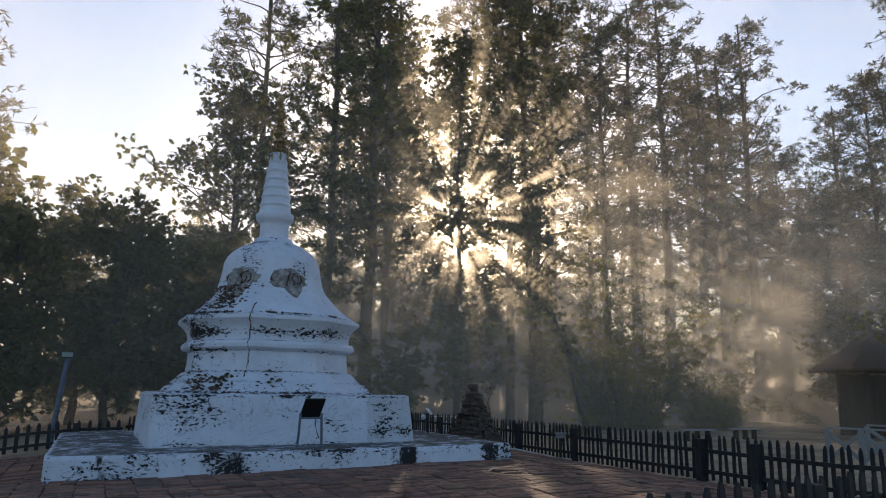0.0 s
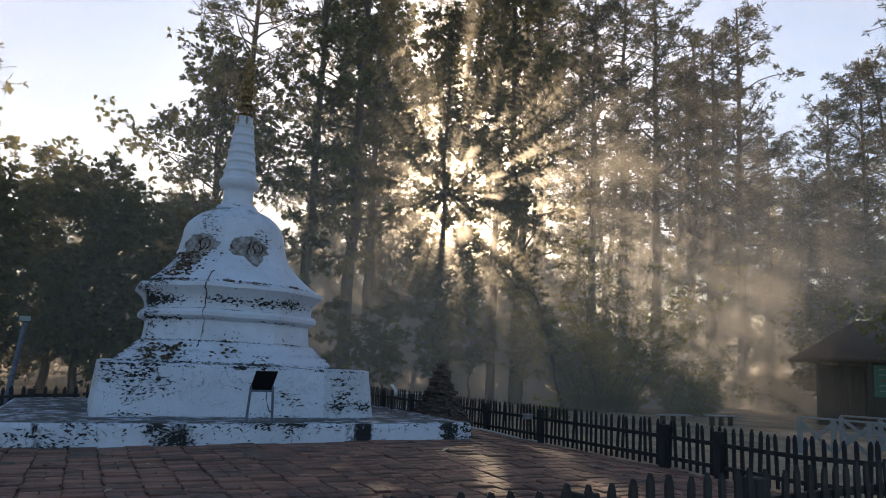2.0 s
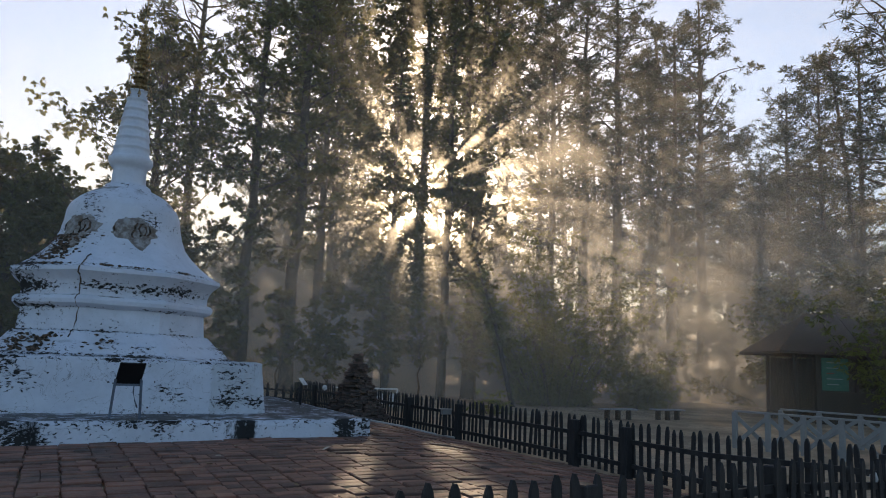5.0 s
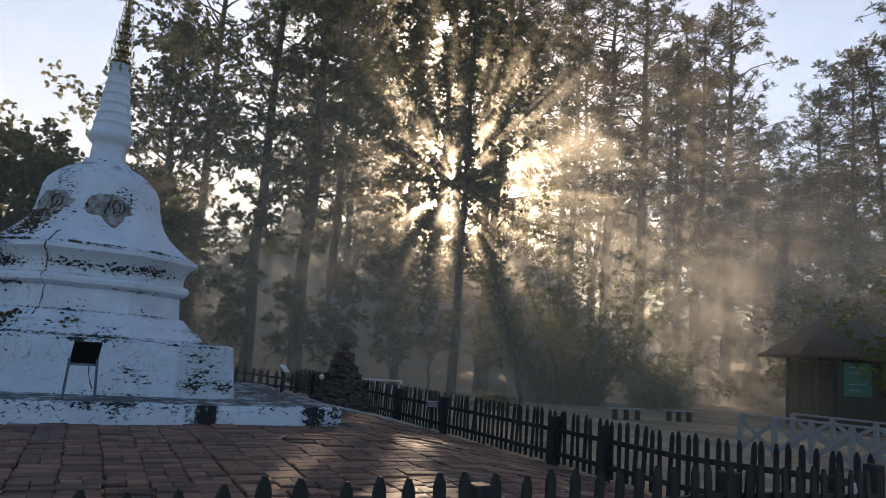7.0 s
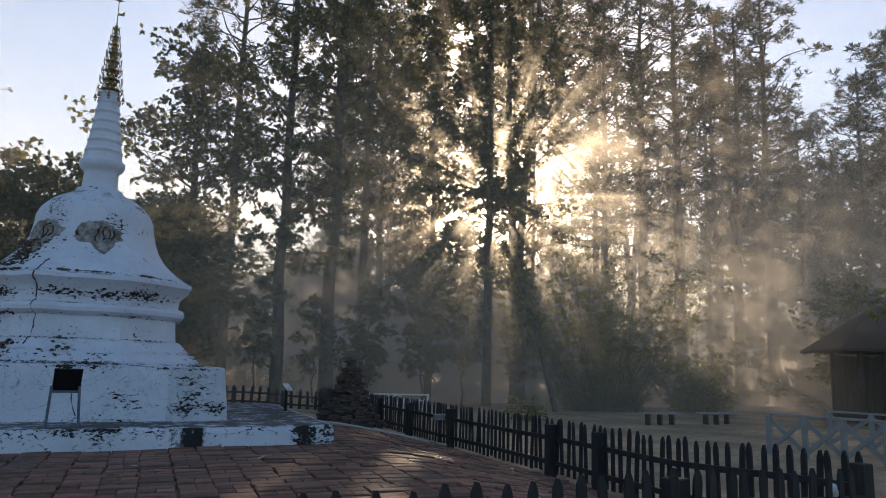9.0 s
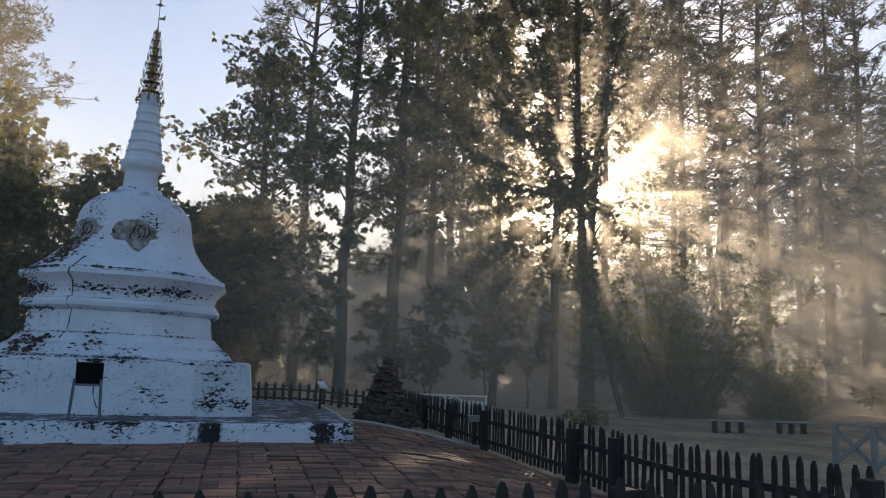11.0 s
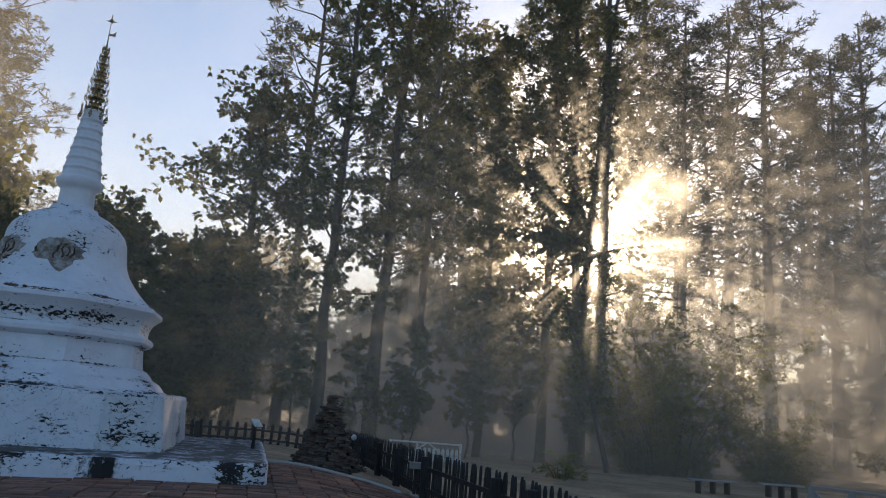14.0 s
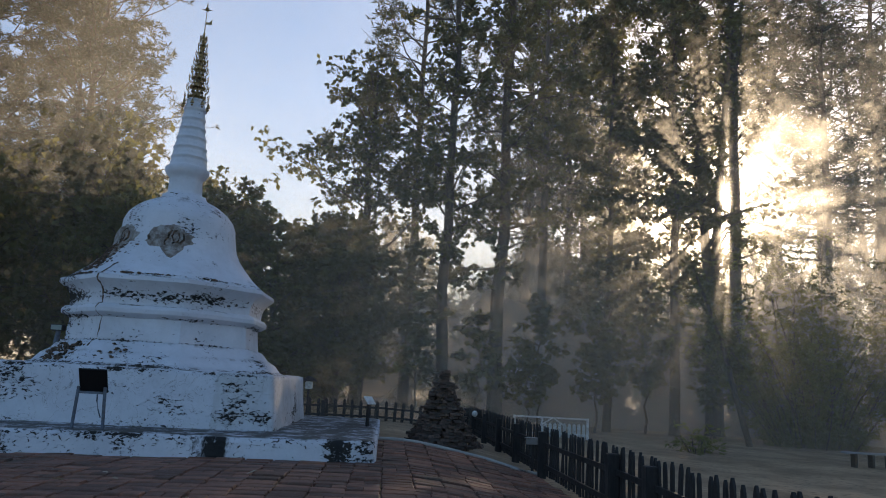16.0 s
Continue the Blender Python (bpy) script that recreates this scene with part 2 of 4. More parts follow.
M["leaf"] = foliage("broad_leaf", (0.055, 0.07, 0.032), (0.12, 0.13, 0.06), 0.42)
M["needle"] = foliage("pine_needle", (0.04, 0.055, 0.032), (0.085, 0.1, 0.055), 0.07)
M["bamboo"] = foliage("bamboo_leaf", (0.11, 0.14, 0.045), (0.18, 0.2, 0.07), 0.7)
k = Nodes("far_woods")
M["leaf_far"] = k.done(k.mix(k.noise(0.15, 6, 0.7), (0.05, 0.065, 0.04), (0.1, 0.11, 0.07)), 0.95, k.noise(0.3, 6, 0.7), 1.0)
k = Nodes("thatch")
c = k.mix(k.noise(6, 6, 0.7, (1, 1, 3)), (0.06, 0.036, 0.024), (0.13, 0.08, 0.052))
M["roof"] = k.done(c, 0.9, k.noise(9, 6, 0.7), 0.04)
k = Nodes("green_board")
M["board"] = k.done(k.mix(k.noise(5, 4), (0.05, 0.14, 0.09), (0.1, 0.22, 0.15)), 0.6)
k = Nodes("pale_concrete")
M["white_stone"] = k.done(k.mix(k.noise(6, 6, 0.7), (0.3, 0.28, 0.25), (0.5, 0.48, 0.44)), 0.9, k.noise(20, 5), 0.006)
k = Nodes("dry_leaf")
M["dry_leaf"] = k.done(k.mix(k.random(), (0.22, 0.14, 0.07), (0.5, 0.42, 0.32)), 0.8, k.noise(60, 3), 0.003)
k = Nodes("board_bars")
M["bar"] = k.done(k.mix(k.noise(5, 4), (0.24, 0.3, 0.26), (0.36, 0.4, 0.36)), 0.6)
k = Nodes("red_board_bars")
M["redbar"] = k.done(k.mix(k.noise(5, 4), (0.3, 0.05, 0.04), (0.4, 0.1, 0.06)), 0.6)


def mist_material(name, thick, low, high, fade, west):
    """Thin morning mist: most light goes straight through, the rest is scattered, mainly onwards. low, high: heights between which it thins out; west: how much thicker it lies there."""
    k = Nodes(name)
    k.n.remove(k.b)
    on = k.n.new("ShaderNodeBsdfRefraction")
    on.inputs["Roughness"].default_value, on.inputs["IOR"].default_value = 0.6, 1.33
    wide = k.n.new("ShaderNodeBsdfTranslucent")
    back = k.n.new("ShaderNodeBsdfDiffuse")
    clear = k.n.new("ShaderNodeBsdfTransparent")
    for n in (on, wide, back):
        n.inputs["Color"].default_value = (0.95, 0.91, 0.84, 1)

    def blend(f, a, b):
        m = k.n.new("ShaderNodeMixShader")
        if isinstance(f, float):
            m.inputs[0].default_value = f
        else:
            k.l.new(f, m.inputs[0])
        k.l.new(a.outputs[0], m.inputs[1])
        k.l.new(b.outputs[0], m.inputs[2])
        return m

    scatter = blend(0.22, blend(0.82, on, wide), back)
    wisps = k.ramp(k.noise(0.07, 4, 0.55, (1, 1, 1.6)), 0.3, 0.7, 0.6, 1.4)
    density = k.math("MULTIPLY", k.math("MULTIPLY", wisps, thick), k.ramp(k.z(), low, high, 1.0, fade))
    side = k.n.new("ShaderNodeSeparateXYZ")
    k.l.new(k.co, side.inputs[0])
    density = k.math("MULTIPLY", density, k.ramp(side.outputs[0], 14, -6, 1.0, west))
    k.l.new(blend(density, clear, scatter).outputs[0], k.n["Material Output"].inputs[0])
    return k.m


M["mist"] = mist_material("morning_mist", 0.085, 3.0, 20.0, 0.15, 1.0)
M["mist_far"] = mist_material("distant_mist", 0.3, 4.0, 25.0, 0.08, 0.65)


# ---- building helpers ----
def mesh_of(name, verts, faces, material, smooth=False):
    me = bpy.data.meshes.new(name)
    me.from_pydata([tuple(v) for v in verts], [], [tuple(f) for f in faces])
    me.materials.append(material)
    if smooth:
        me.shade_smooth()
    me.update()
    return me


def part(name, bm, material, parent=None, label="", smooth=False):
    """Links a bmesh, or a ready mesh, as one object under parent."""
    if isinstance(bm, bmesh.types.BMesh):
        me = bpy.data.meshes.new(name)
        bm.normal_update()
        bm.to_mesh(me)
        bm.free()
        me.materials.append(material)
        if smooth:
            me.shade_smooth()
    else:
        me = bm
    ob = new(name, me)
    ob.parent = parent
    if label:
        ob["label"] = label
    return ob


def thing(name, at, label, category, group="", kind="", turn=0):
    e = new(name)
    e.empty_display_size = 0.2
    e.matrix_world = pose(*at, 0, 0, turn)
    return tagged(e, label, category, group, kind)


def box(bm, x0, x1, y0, y1, z0, z1, bevel=0.0, m=None):
    r = bmesh.ops.create_cube(bm, size=1)
    for v in r["verts"]:
        v.co = Vector((x0 + (x1 - x0) * (v.co.x + 0.5), y0 + (y1 - y0) * (v.co.y + 0.5), z0 + (z1 - z0) * (v.co.z + 0.5)))
    vs = r["verts"]
    if bevel:
        es = list({e for v in vs for e in v.link_edges})
        vs = bmesh.ops.bevel(bm, geom=es, offset=bevel, segments=1, affect="EDGES")["verts"]
        vs = list({v for v in vs})
    if m:
        bmesh.ops.transform(bm, matrix=m, verts=[v for v in vs if v.is_valid])
    return bm


def bar(bm, a, b, r0, r1=None, n=8):
    """A round bar from a to b."""
    a, b = Vector(a), Vector(b)
    q = (b - a).to_track_quat("Z", "Y").to_matrix().to_4x4()
    m = Matrix.Translation((a + b) / 2) @ q
    bmesh.ops.create_cone(bm, cap_ends=True, segments=n, radius1=r0, radius2=r0 if r1 is None else r1, depth=(b - a).length, matrix=m)
    return bm


def tube(points, radii, n=8):
    """Vertices and faces of a tapered round limb along points."""
    vs, fs = [], []
    for i, (p, r) in enumerate(zip(points, radii)):
        d = (points[min(i + 1, len(points) - 1)] - points[max(i - 1, 0)]).normalized()
        u = d.orthogonal().normalized() if abs(d.z) < 0.95 else Vector((1, 0, 0)).cross(d).normalized()
        w = d.cross(u)
        for j in range(n):
            a = 2 * math.pi * j / n
            vs.append(p + (u * math.cos(a) + w * math.sin(a)) * r)
        if i:
            o = (i - 1) * n
            fs += [(o + j, o + (j + 1) % n, o + n + (j + 1) % n, o + n + j) for j in range(n)]
    return vs, fs


def ease(a, b, x):
    t = min(1, max(0, (x - a) / (b - a)))
    return t * t * (3 - 2 * t)


def ground_z(x, y):
    """The height of the ground: a low knoll under the shrine that falls off on three sides."""
    z = -0.03 - 0.30 * ease(5.2, 8.6, x) * (1 - 0.5 * ease(-9, -12.5, y)) - 0.17 * ease(-4.0, -6.5, x) - 0.4 * ease(-5.5, -9.5, x)
    z += (0.05 * ease(0, 3.5, x) * (1 - ease(5.2, 7, x)) - 0.085 * ease(0.5, -4, x)) * ease(-10, -6, y)
    z += 0.11 * ease(-4, 0.5, y) * (1 - ease(6, 12, y)) * (1 - ease(7.0, 8.3, x)) * ease(3, 5, x)
    z += -0.22 * ease(8.6, 17, x) - 0.06 * ease(-6, -12, y) - 0.15 * ease(6, 14, y) * (1 - ease(5.2, 8.6, x)) - 0.12 * ease(14, 30, y)
    return z


# ---- ground ----
def ground():
    xs = [-900, -300, -120, -60, -40, -30, -24, -20] + [i * 0.75 for i in range(-22, 36)] + [28, 32, 38, 46, 60, 120, 300, 900]
    ys = [-900, -300, -100, -50, -35, -27] + [-22 + i * 0.75 for i in range(0, 58)] + [23, 27, 32, 38, 46, 60, 90, 150, 300, 900]
    vs = []
    for y in ys:
        for x in xs:
            out = 1.0 if x > 8.8 or y < -14.2 or y > 13.5 or x < -9 else 0.0
            vs.append((x, y, ground_z(x, y) - 0.05 + out * 0.05 * noise.noise((x * 0.7, y * 0.7, 0))))
    n = len(xs)
    fs = [(j * n + i, j * n + i + 1, (j + 1) * n + i + 1, (j + 1) * n + i) for j in range(len(ys) - 1) for i in range(n - 1)]
    ob = new("ground", mesh_of("ground", vs, fs, M["soil"], True))
    tagged(ob, "bare brown earth scattered with dry leaves under the trees", "ground", kind="structure")


ground()


# ---- shrine ----
def ring_mesh(rows, n=64):
    """A turned body. Rows of z, apothem, roundness (0: eight flat sides, 1: round), with uneven old plaster."""
    vs, fs = [], []
    for z, a, soft in rows:
        for j in range(n):
            t = 2 * math.pi * j / n
            f = (t + math.pi / 8) % (math.pi / 4) - math.pi / 8
            r = a * ((1 - soft) / math.cos(f) + soft * 1.03)
            r += 0.018 * noise.noise((3 * math.cos(t), 3 * math.sin(t), z * 2.2)) + 0.008 * noise.noise((11 * math.cos(t), 11 * math.sin(t), z * 9))
            vs.append((r * math.sin(t), -r * math.cos(t), z + 0.012 * noise.noise((4 * math.cos(t), 4 * math.sin(t), z))))
    for i in range(len(rows) - 1):
        fs += [(i * n + j, i * n + (j + 1) % n, (i + 1) * n + (j + 1) % n, (i + 1) * n + j) for j in range(n)]
    fs += [tuple(range(n))[::-1], tuple(range((len(rows) - 1) * n, len(rows) * n))]
    return vs, fs


def dense(rows, step=0.09):
    out = []
    for (z0, a0, s0), (z1, a1, s1) in zip(rows, rows[1:]):
        k = max(1, int(math.hypot(z1 - z0, a1 - a0) / step))
        out += [(z0 + (z1 - z0) * i / k, a0 + (a1 - a0) * i / k, s0 + (s1 - s0) * i / k) for i in range(k)]
    return out + [rows[-1]]


def slab(x0, x1, y0, y1, z0, z1, batter, nx, ny, nz, bow=0.0, rough=0.02, tilt=0.0):
    """A battered block of old masonry with uneven faces and rounded edges."""
    bm = bmesh.new()
    bmesh.ops.create_cube(bm, size=1)
    es = bm.edges[:]
    for axis, cuts in ((0, nx), (1, ny), (2, nz)):
        es = [e for e in bm.edges if abs((e.verts[0].co - e.verts[1].co)[axis]) > 0.5]
        bmesh.ops.subdivide_edges(bm, edges=es, cuts=cuts, use_grid_fill=True)
    for v in bm.verts:
        u, w, h = v.co.x * 2, v.co.y * 2, v.co.z + 0.5
        k = 1 - ease(0.9, 1, abs(u)) * ease(0.9, 1, abs(w)) * 0.012
        x = (x0 + x1) / 2 + (x1 - x0) / 2 * u * k - u * batter * h
        y = (y0 + y1) / 2 + (y1 - y0) / 2 * w * k - w * batter * h
        if w < 0:
            y -= bow * (1 - u * u)
        z = z0 + (z1 - z0) * h - tilt * (x1 - x) * h
        edge = max(ease(0.97, 1, abs(u)), ease(0.97, 1, abs(w)))
        z -= edge * ease(0.9, 1, h) * 0.025
        d = Vector((noise.noise((x, y, z)), noise.noise((x + 9, y, z)), noise.noise((x, y + 9, z)))) * rough
        d += Vector((noise.noise((x * 4, y * 4, z * 4)), noise.noise((x * 4 + 9, y * 4, z * 4)), noise.noise((x * 4, y * 4 + 9, z * 4)))) * rough * 0.5
        v.co = Vector((x, y, z)) + d
    return bm


CX, CY = 0.0, 0.1
stupa = thing("stupa", (0, 0, 0), "old whitewashed brick stupa with black mould stains on a low platform", "stupa")
part("platform", slab(-4.68, 4.9, -4.02, 4.3, -0.75, 0.385, 0.03, 60, 44, 8, 0.22, 0.02, 0.008), M["lime_low"], stupa, "low whitewashed platform stained with black mould", True)
part("plinth", slab(-2.93, 2.97, -2.78, 2.78, 0.15, 1.41, 0.125, 50, 46, 12), M["lime_plinth"], stupa, "square whitewashed base with flaking plaster", True)
body = [(1.30, 2.55, 0), (1.42, 2.52, 0), (1.46, 2.42, 0), (1.62, 2.3, 0), (1.72, 2.14, 0), (1.82, 2.06, 0), (1.9, 1.98, 0), (1.92, 1.9, 0),
        (2.38, 1.86, 0), (2.42, 1.96, 0), (2.47, 2.03, 0), (2.55, 2.04, 0), (2.62, 1.99, 0), (2.65, 1.9, 0), (2.78, 1.9, 0), (2.9, 1.93, 0),
        (3.0, 2.0, 0), (3.08, 2.1, 0), (3.12, 2.14, 0), (3.2, 2.13, 0), (3.24, 2.06, 0)]
part("body", mesh_of("body", *ring_mesh(dense(body)), M["lime_body"], True), M["lime"], stupa, "eight-sided moulded body with a cracked cornice").location = (CX, CY, 0)
bpy.data.meshes["body"].set_sharp_from_angle(angle=radians(32))
bell = [(3.2, 2.05, 0), (3.27, 2.0, 0), (3.36, 1.88, 0.15), (3.52, 1.7, 0.3), (3.75, 1.5, 0.6), (3.95, 1.36, 0.85), (4.15, 1.27, 1), (4.4, 1.22, 1),
        (4.65, 1.19, 1), (4.82, 1.12, 1), (4.98, 0.98, 1), (5.12, 0.8, 1), (5.22, 0.6, 1), (5.27, 0.5, 1), (5.36, 0.47, 1)]
part("bell", mesh_of("bell", *ring_mesh(dense(bell)), M["lime_bell"], True), M["lime"], stupa, "bell-shaped whitewashed dome").location = (CX, CY, 0)
neck = [(5.3, 0.46, 1), (5.36, 0.42, 1), (5.42, 0.37, 1), (5.72, 0.36, 1), (5.8, 0.37, 1), (5.84, 0.43, 1), (5.92, 0.475, 1), (6.02, 0.48, 1), (6.06, 0.43, 1)]
z, r = 6.06, 0.41
while z < 7.62:
    neck += [(z + 0.02, r, 1), (z + 0.19, r - 0.035, 1), (z + 0.21, r - 0.01, 1), (z + 0.235, r - 0.012, 1)]
    z, r = z + 0.24, r - 0.031
neck += [(7.72, 0.19, 1), (7.75, 0.12, 1)]
part("spire", mesh_of("spire", *ring_mesh(dense(neck, 0.05), 40), M["lime"], True), M["lime"], stupa, "tapering ringed plaster spire").location = (CX, CY, 0)


def dome_at(angle, z, proud=0.0):
    """A point on the dome, that far proud of it."""
    r = float(np.interp(z, [q[0] for q in bell], [q[1] * 1.03 for q in bell])) + proud
    a = radians(angle)
    return Vector((CX + r * math.sin(a), CY - r * math.cos(a), z))


def relief(angle, seed):
    """A broken stucco relief on the dome: a ragged scar with two lobed heads and a trunk, and dark strands that paint
    the shade of recesses between them.
    """
    rng = random.Random(seed)
    z0, n, rings = 4.17, 48, 7
    vs, fs = [dome_at(angle, z0, 0.035)], []
    for i in range(1, rings + 1):
        for j in range(n):
            t = 2 * math.pi * j / n
            edge = 1 + 0.3 * noise.noise((2.2 * math.cos(t), 2.2 * math.sin(t), seed * 3.1)) + 0.24 * noise.noise((7 * math.cos(t), 7 * math.sin(t), seed))
            hang = 0.24 * max(0, 1 - abs(t - 4.95) / 0.5)
            u, w = 0.52 * edge * math.cos(t) * i / rings, (0.3 * edge * math.sin(t) - hang) * i / rings
            proud = (0.012 if i < rings else -0.03) + 0.03 * noise.noise((u * 7, w * 7, seed)) * (i < rings)
            for lu, lw in ((-0.2, 0.05), (0.2, 0.03)):
                proud += 0.075 * max(0, 1 - (((u - lu) / 0.16) ** 2 + ((w - lw) / 0.24) ** 2))
            vs.append(dome_at(angle + math.degrees(u / 1.27), z0 + w, proud))
    fs = [(0, 1 + j, 1 + (j + 1) % n) for j in range(n)]
    for i in range(rings - 1):
        o = 1 + i * n
        fs += [(o + j, o + n + j, o + n + (j + 1) % n, o + (j + 1) % n) for j in range(n)]
    ob = part("relief", mesh_of("relief", vs, fs, M["scar"], True), None, stupa, "broken stucco relief with bare grey brick")
    # dark tubes on the surface paint the shade of deep recesses
    for path in (((0.06, 0.16), (0.01, 0.08), (0.0, -0.02), (-0.05, -0.1), (-0.03, -0.2)), ((0.13, -0.1), (0.08, 0.02), (0.12, 0.13), (0.22, 0.17), (0.3, 0.08), (0.31, -0.04), (0.24, -0.13)),
                 ((0.2, 0.08), (0.23, 0.0), (0.2, -0.1), (0.1, -0.14)), ((-0.36, 0.1), (-0.4, 0.0), (-0.36, -0.08))):
        pts, rad = [], []
        for u, w in path:
            lift = sum(0.075 * max(0, 1 - (((u - a) / 0.16) ** 2 + ((w - b) / 0.24) ** 2)) for a, b in ((-0.2, 0.05), (0.2, 0.03)))
            pts.append(dome_at(angle + math.degrees(u / 1.27), z0 + w, 0.012 + lift))
            rad.append(rng.uniform(0.014, 0.032))
        part("hollow", mesh_of("hollow", *tube(pts, rad, 6), M["debris"], True), None, ob, "dark strand painting the shade in a recess of the relief")


def crack():
    """The long crack that runs up the front of the body."""
    rng = random.Random(3)
    pts = []
    for z, a, _ in dense(body + [(3.34, 1.9, 0), (3.5, 1.72, 0)], 0.06):
        if z > 1.75:
            t = radians(-24.5 + 1.6 * (z - 1.75)) + rng.gauss(0, 0.006)
            r = a / math.cos((t + math.pi / 8) % (math.pi / 4) - math.pi / 8) + 0.002
            pts.append(Vector((CX + r * math.sin(t), CY - r * math.cos(t), z)))
    vs, fs = tube(pts, [0.011 + rng.uniform(-0.004, 0.008) for _ in pts], 5)
    part("crack", mesh_of("crack", vs, fs, M["debris"], True), None, stupa, "long dark crack in the plaster")


crack()
relief(6, 1)
relief(-47, 2)


def finial():
    f = part("finial", bar(bmesh.new(), (0, 0, 7.7), (0, 0, 9.62), 0.035, 0.012), M["gilt"], stupa, "tiered gilded metal finial with hanging bells")
    f.location = (CX, CY, 0)
    tiers = 8
    for i in range(tiers):
        z, r = 7.74 + 0.245 * i - 0.004 * i * i, 0.265 - 0.027 * i
        bm = bmesh.new()
        bmesh.ops.create_cone(bm, segments=20, radius1=r * 0.62, radius2=r * 0.5, depth=0.06, matrix=Matrix.Translation((0, 0, z)))
        bmesh.ops.create_cone(bm, segments=20, radius1=r * 0.42, radius2=r * 0.7, depth=0.03, matrix=Matrix.Translation((0, 0, z + 0.07)))
        bmesh.ops.create_cone(bm, segments=16, radius1=r * 0.36, radius2=r * 0.32, depth=0.14, matrix=Matrix.Translation((0, 0, z + 0.13)))
        n = 12 if i < 5 else 8
        for j in range(n):
            a = 2 * math.pi * (j + 0.5 * (i % 2)) / n
            u = Vector((math.cos(a), math.sin(a), 0))
            curl = [u * (r * (0.78 + 0.3 * math.sin(q * 2.6))) + Vector((0, 0, z - 0.03 + 0.13 * q - 0.02 * math.sin(q * 6))) for q in (0, 0.25, 0.5, 0.75, 1.0)]
            curl.append(curl[-1] + u * r * 0.22 + Vector((0, 0, 0.03)))
            for p, q in zip(curl, curl[1:]):
                bar(bm, p, q, 0.011, 0.009, 4)
            bmesh.ops.create_cone(bm, segments=4, radius1=r * 0.14, radius2=0.0, depth=0.08, matrix=Matrix.Translation(u * r * 0.72 + Vector((0, 0, z + 0.1))) @ Matrix.Rotation(a, 4, "Z"))
        part("tier", bm, M["gilt"], f)
    for j in range(8):
        a = 2 * math.pi * j / 8
        bm = bar(bmesh.new(), (0, 0, 0), (0, 0, 0.1), 0.005, 0.005, 5)
        bmesh.ops.create_cone(bm, cap_ends=True, segments=10, radius1=0.045, radius2=0.015, depth=0.1, matrix=Matrix.Translation((0, 0, -0.04)))
        bmesh.ops.create_cone(bm, cap_ends=True, segments=6, radius1=0.005, radius2=0.03, depth=0.05, matrix=Matrix.Translation((0, 0, -0.15)))
        part("bell", bm, M["gilt"], f).location = (0.3 * math.cos(a), 0.3 * math.sin(a), 7.66)
    bm = bar(bmesh.new(), (0, 0, 9.55), (0, 0, 10.2), 0.011, 0.007, 6)
    bmesh.ops.create_icosphere(bm, subdivisions=2, radius=0.035, matrix=Matrix.Translation((0, 0, 10.12)))
    for j in range(4):
        bmesh.ops.create_cone(bm, segments=4, radius1=0.03, radius2=0, depth=0.14, matrix=pose(0, 0, 10.08, 90, 0, 90 * j) @ Matrix.Translation((0, 0, 0.07)))
    bmesh.ops.create_cone(bm, cap_ends=True, segments=8, radius1=0.02, radius2=0, depth=0.12, matrix=Matrix.Translation((0, 0, 10.24)))
    part("rod", bm, M["gilt"], f)
    bm = bmesh.new()
    box(bm, 0.01, 0.14, -0.006, 0.006, 9.7, 9.76, 0.004)
    bmesh.ops.create_cone(bm, cap_ends=True, segments=6, radius1=0.05, radius2=0, depth=0.14, matrix=pose(0.13, 0, 9.78, 0, 20, 0) @ Matrix.Diagonal((1, 0.2, 1, 1)))
    part("vane", bm, M["gilt"], f)


finial()


def shoulder_debris():
    """Crumbled plaster and moss where the dome spreads, and on the ledges."""
    rng = random.Random(5)
    bm = bmesh.new()
    for i in range(900):
        if i < 560:
            a, z = radians(rng.gauss(-62, 17)), rng.uniform(3.36, 4.0)
            r = np.interp(z, [3.27, 3.36, 3.52, 3.75, 3.95, 4.15], [2.0, 1.9, 1.73, 1.53, 1.4, 1.31]) + 0.0
        elif i < 780:
            a, z = radians(rng.gauss(-46, 20)), rng.uniform(1.48, 1.85)
            r = np.interp(z, [1.46, 1.62, 1.72, 1.82, 1.9], [2.45, 2.36, 2.2, 2.1, 2.02])
        else:
            a, z = radians(rng.uniform(-75, 40)), 3.27
            r = 2.0 + rng.uniform(-0.04, 0.06)
        s = rng.uniform(0.012, 0.042)
        bmesh.ops.create_icosphere(bm, subdivisions=1, radius=1, matrix=Matrix.Translation((CX + r * math.sin(a), CY - r * math.cos(a), z)) @ Matrix.Rotation(rng.uniform(0, 6), 4, "Z") @ Matrix.Diagonal((s * 1.8, s, s * 0.8, 1)))
    part("debris", bm, M["debris"], stupa, "crumbled plaster and moss")["kind"] = "stuff"


shoulder_debris()


# ---- fences ----
def picket_mesh(w, d, h, point):
    """A picket with a pointed, slightly worn head; its foot at z 0."""
    vs, n = [], 0
    for y in (-d / 2, d / 2):
        vs += [(-w / 2, y, 0), (w / 2, y, 0), (w / 2, y, h - point), (w * 0.42, y, h - point * 0.6), (w * 0.12, y, h - 0.004), (-w * 0.12, y, h), (-w * 0.44, y, h - point * 0.65), (-w / 2, y, h - point)]
    fs = [tuple(range(8)), tuple(range(15, 7, -1))] + [(i, i + 8, (i + 1) % 8 + 8, (i + 1) % 8) for i in range(8)]
    return mesh_of("picket", vs, fs, M["fence"])


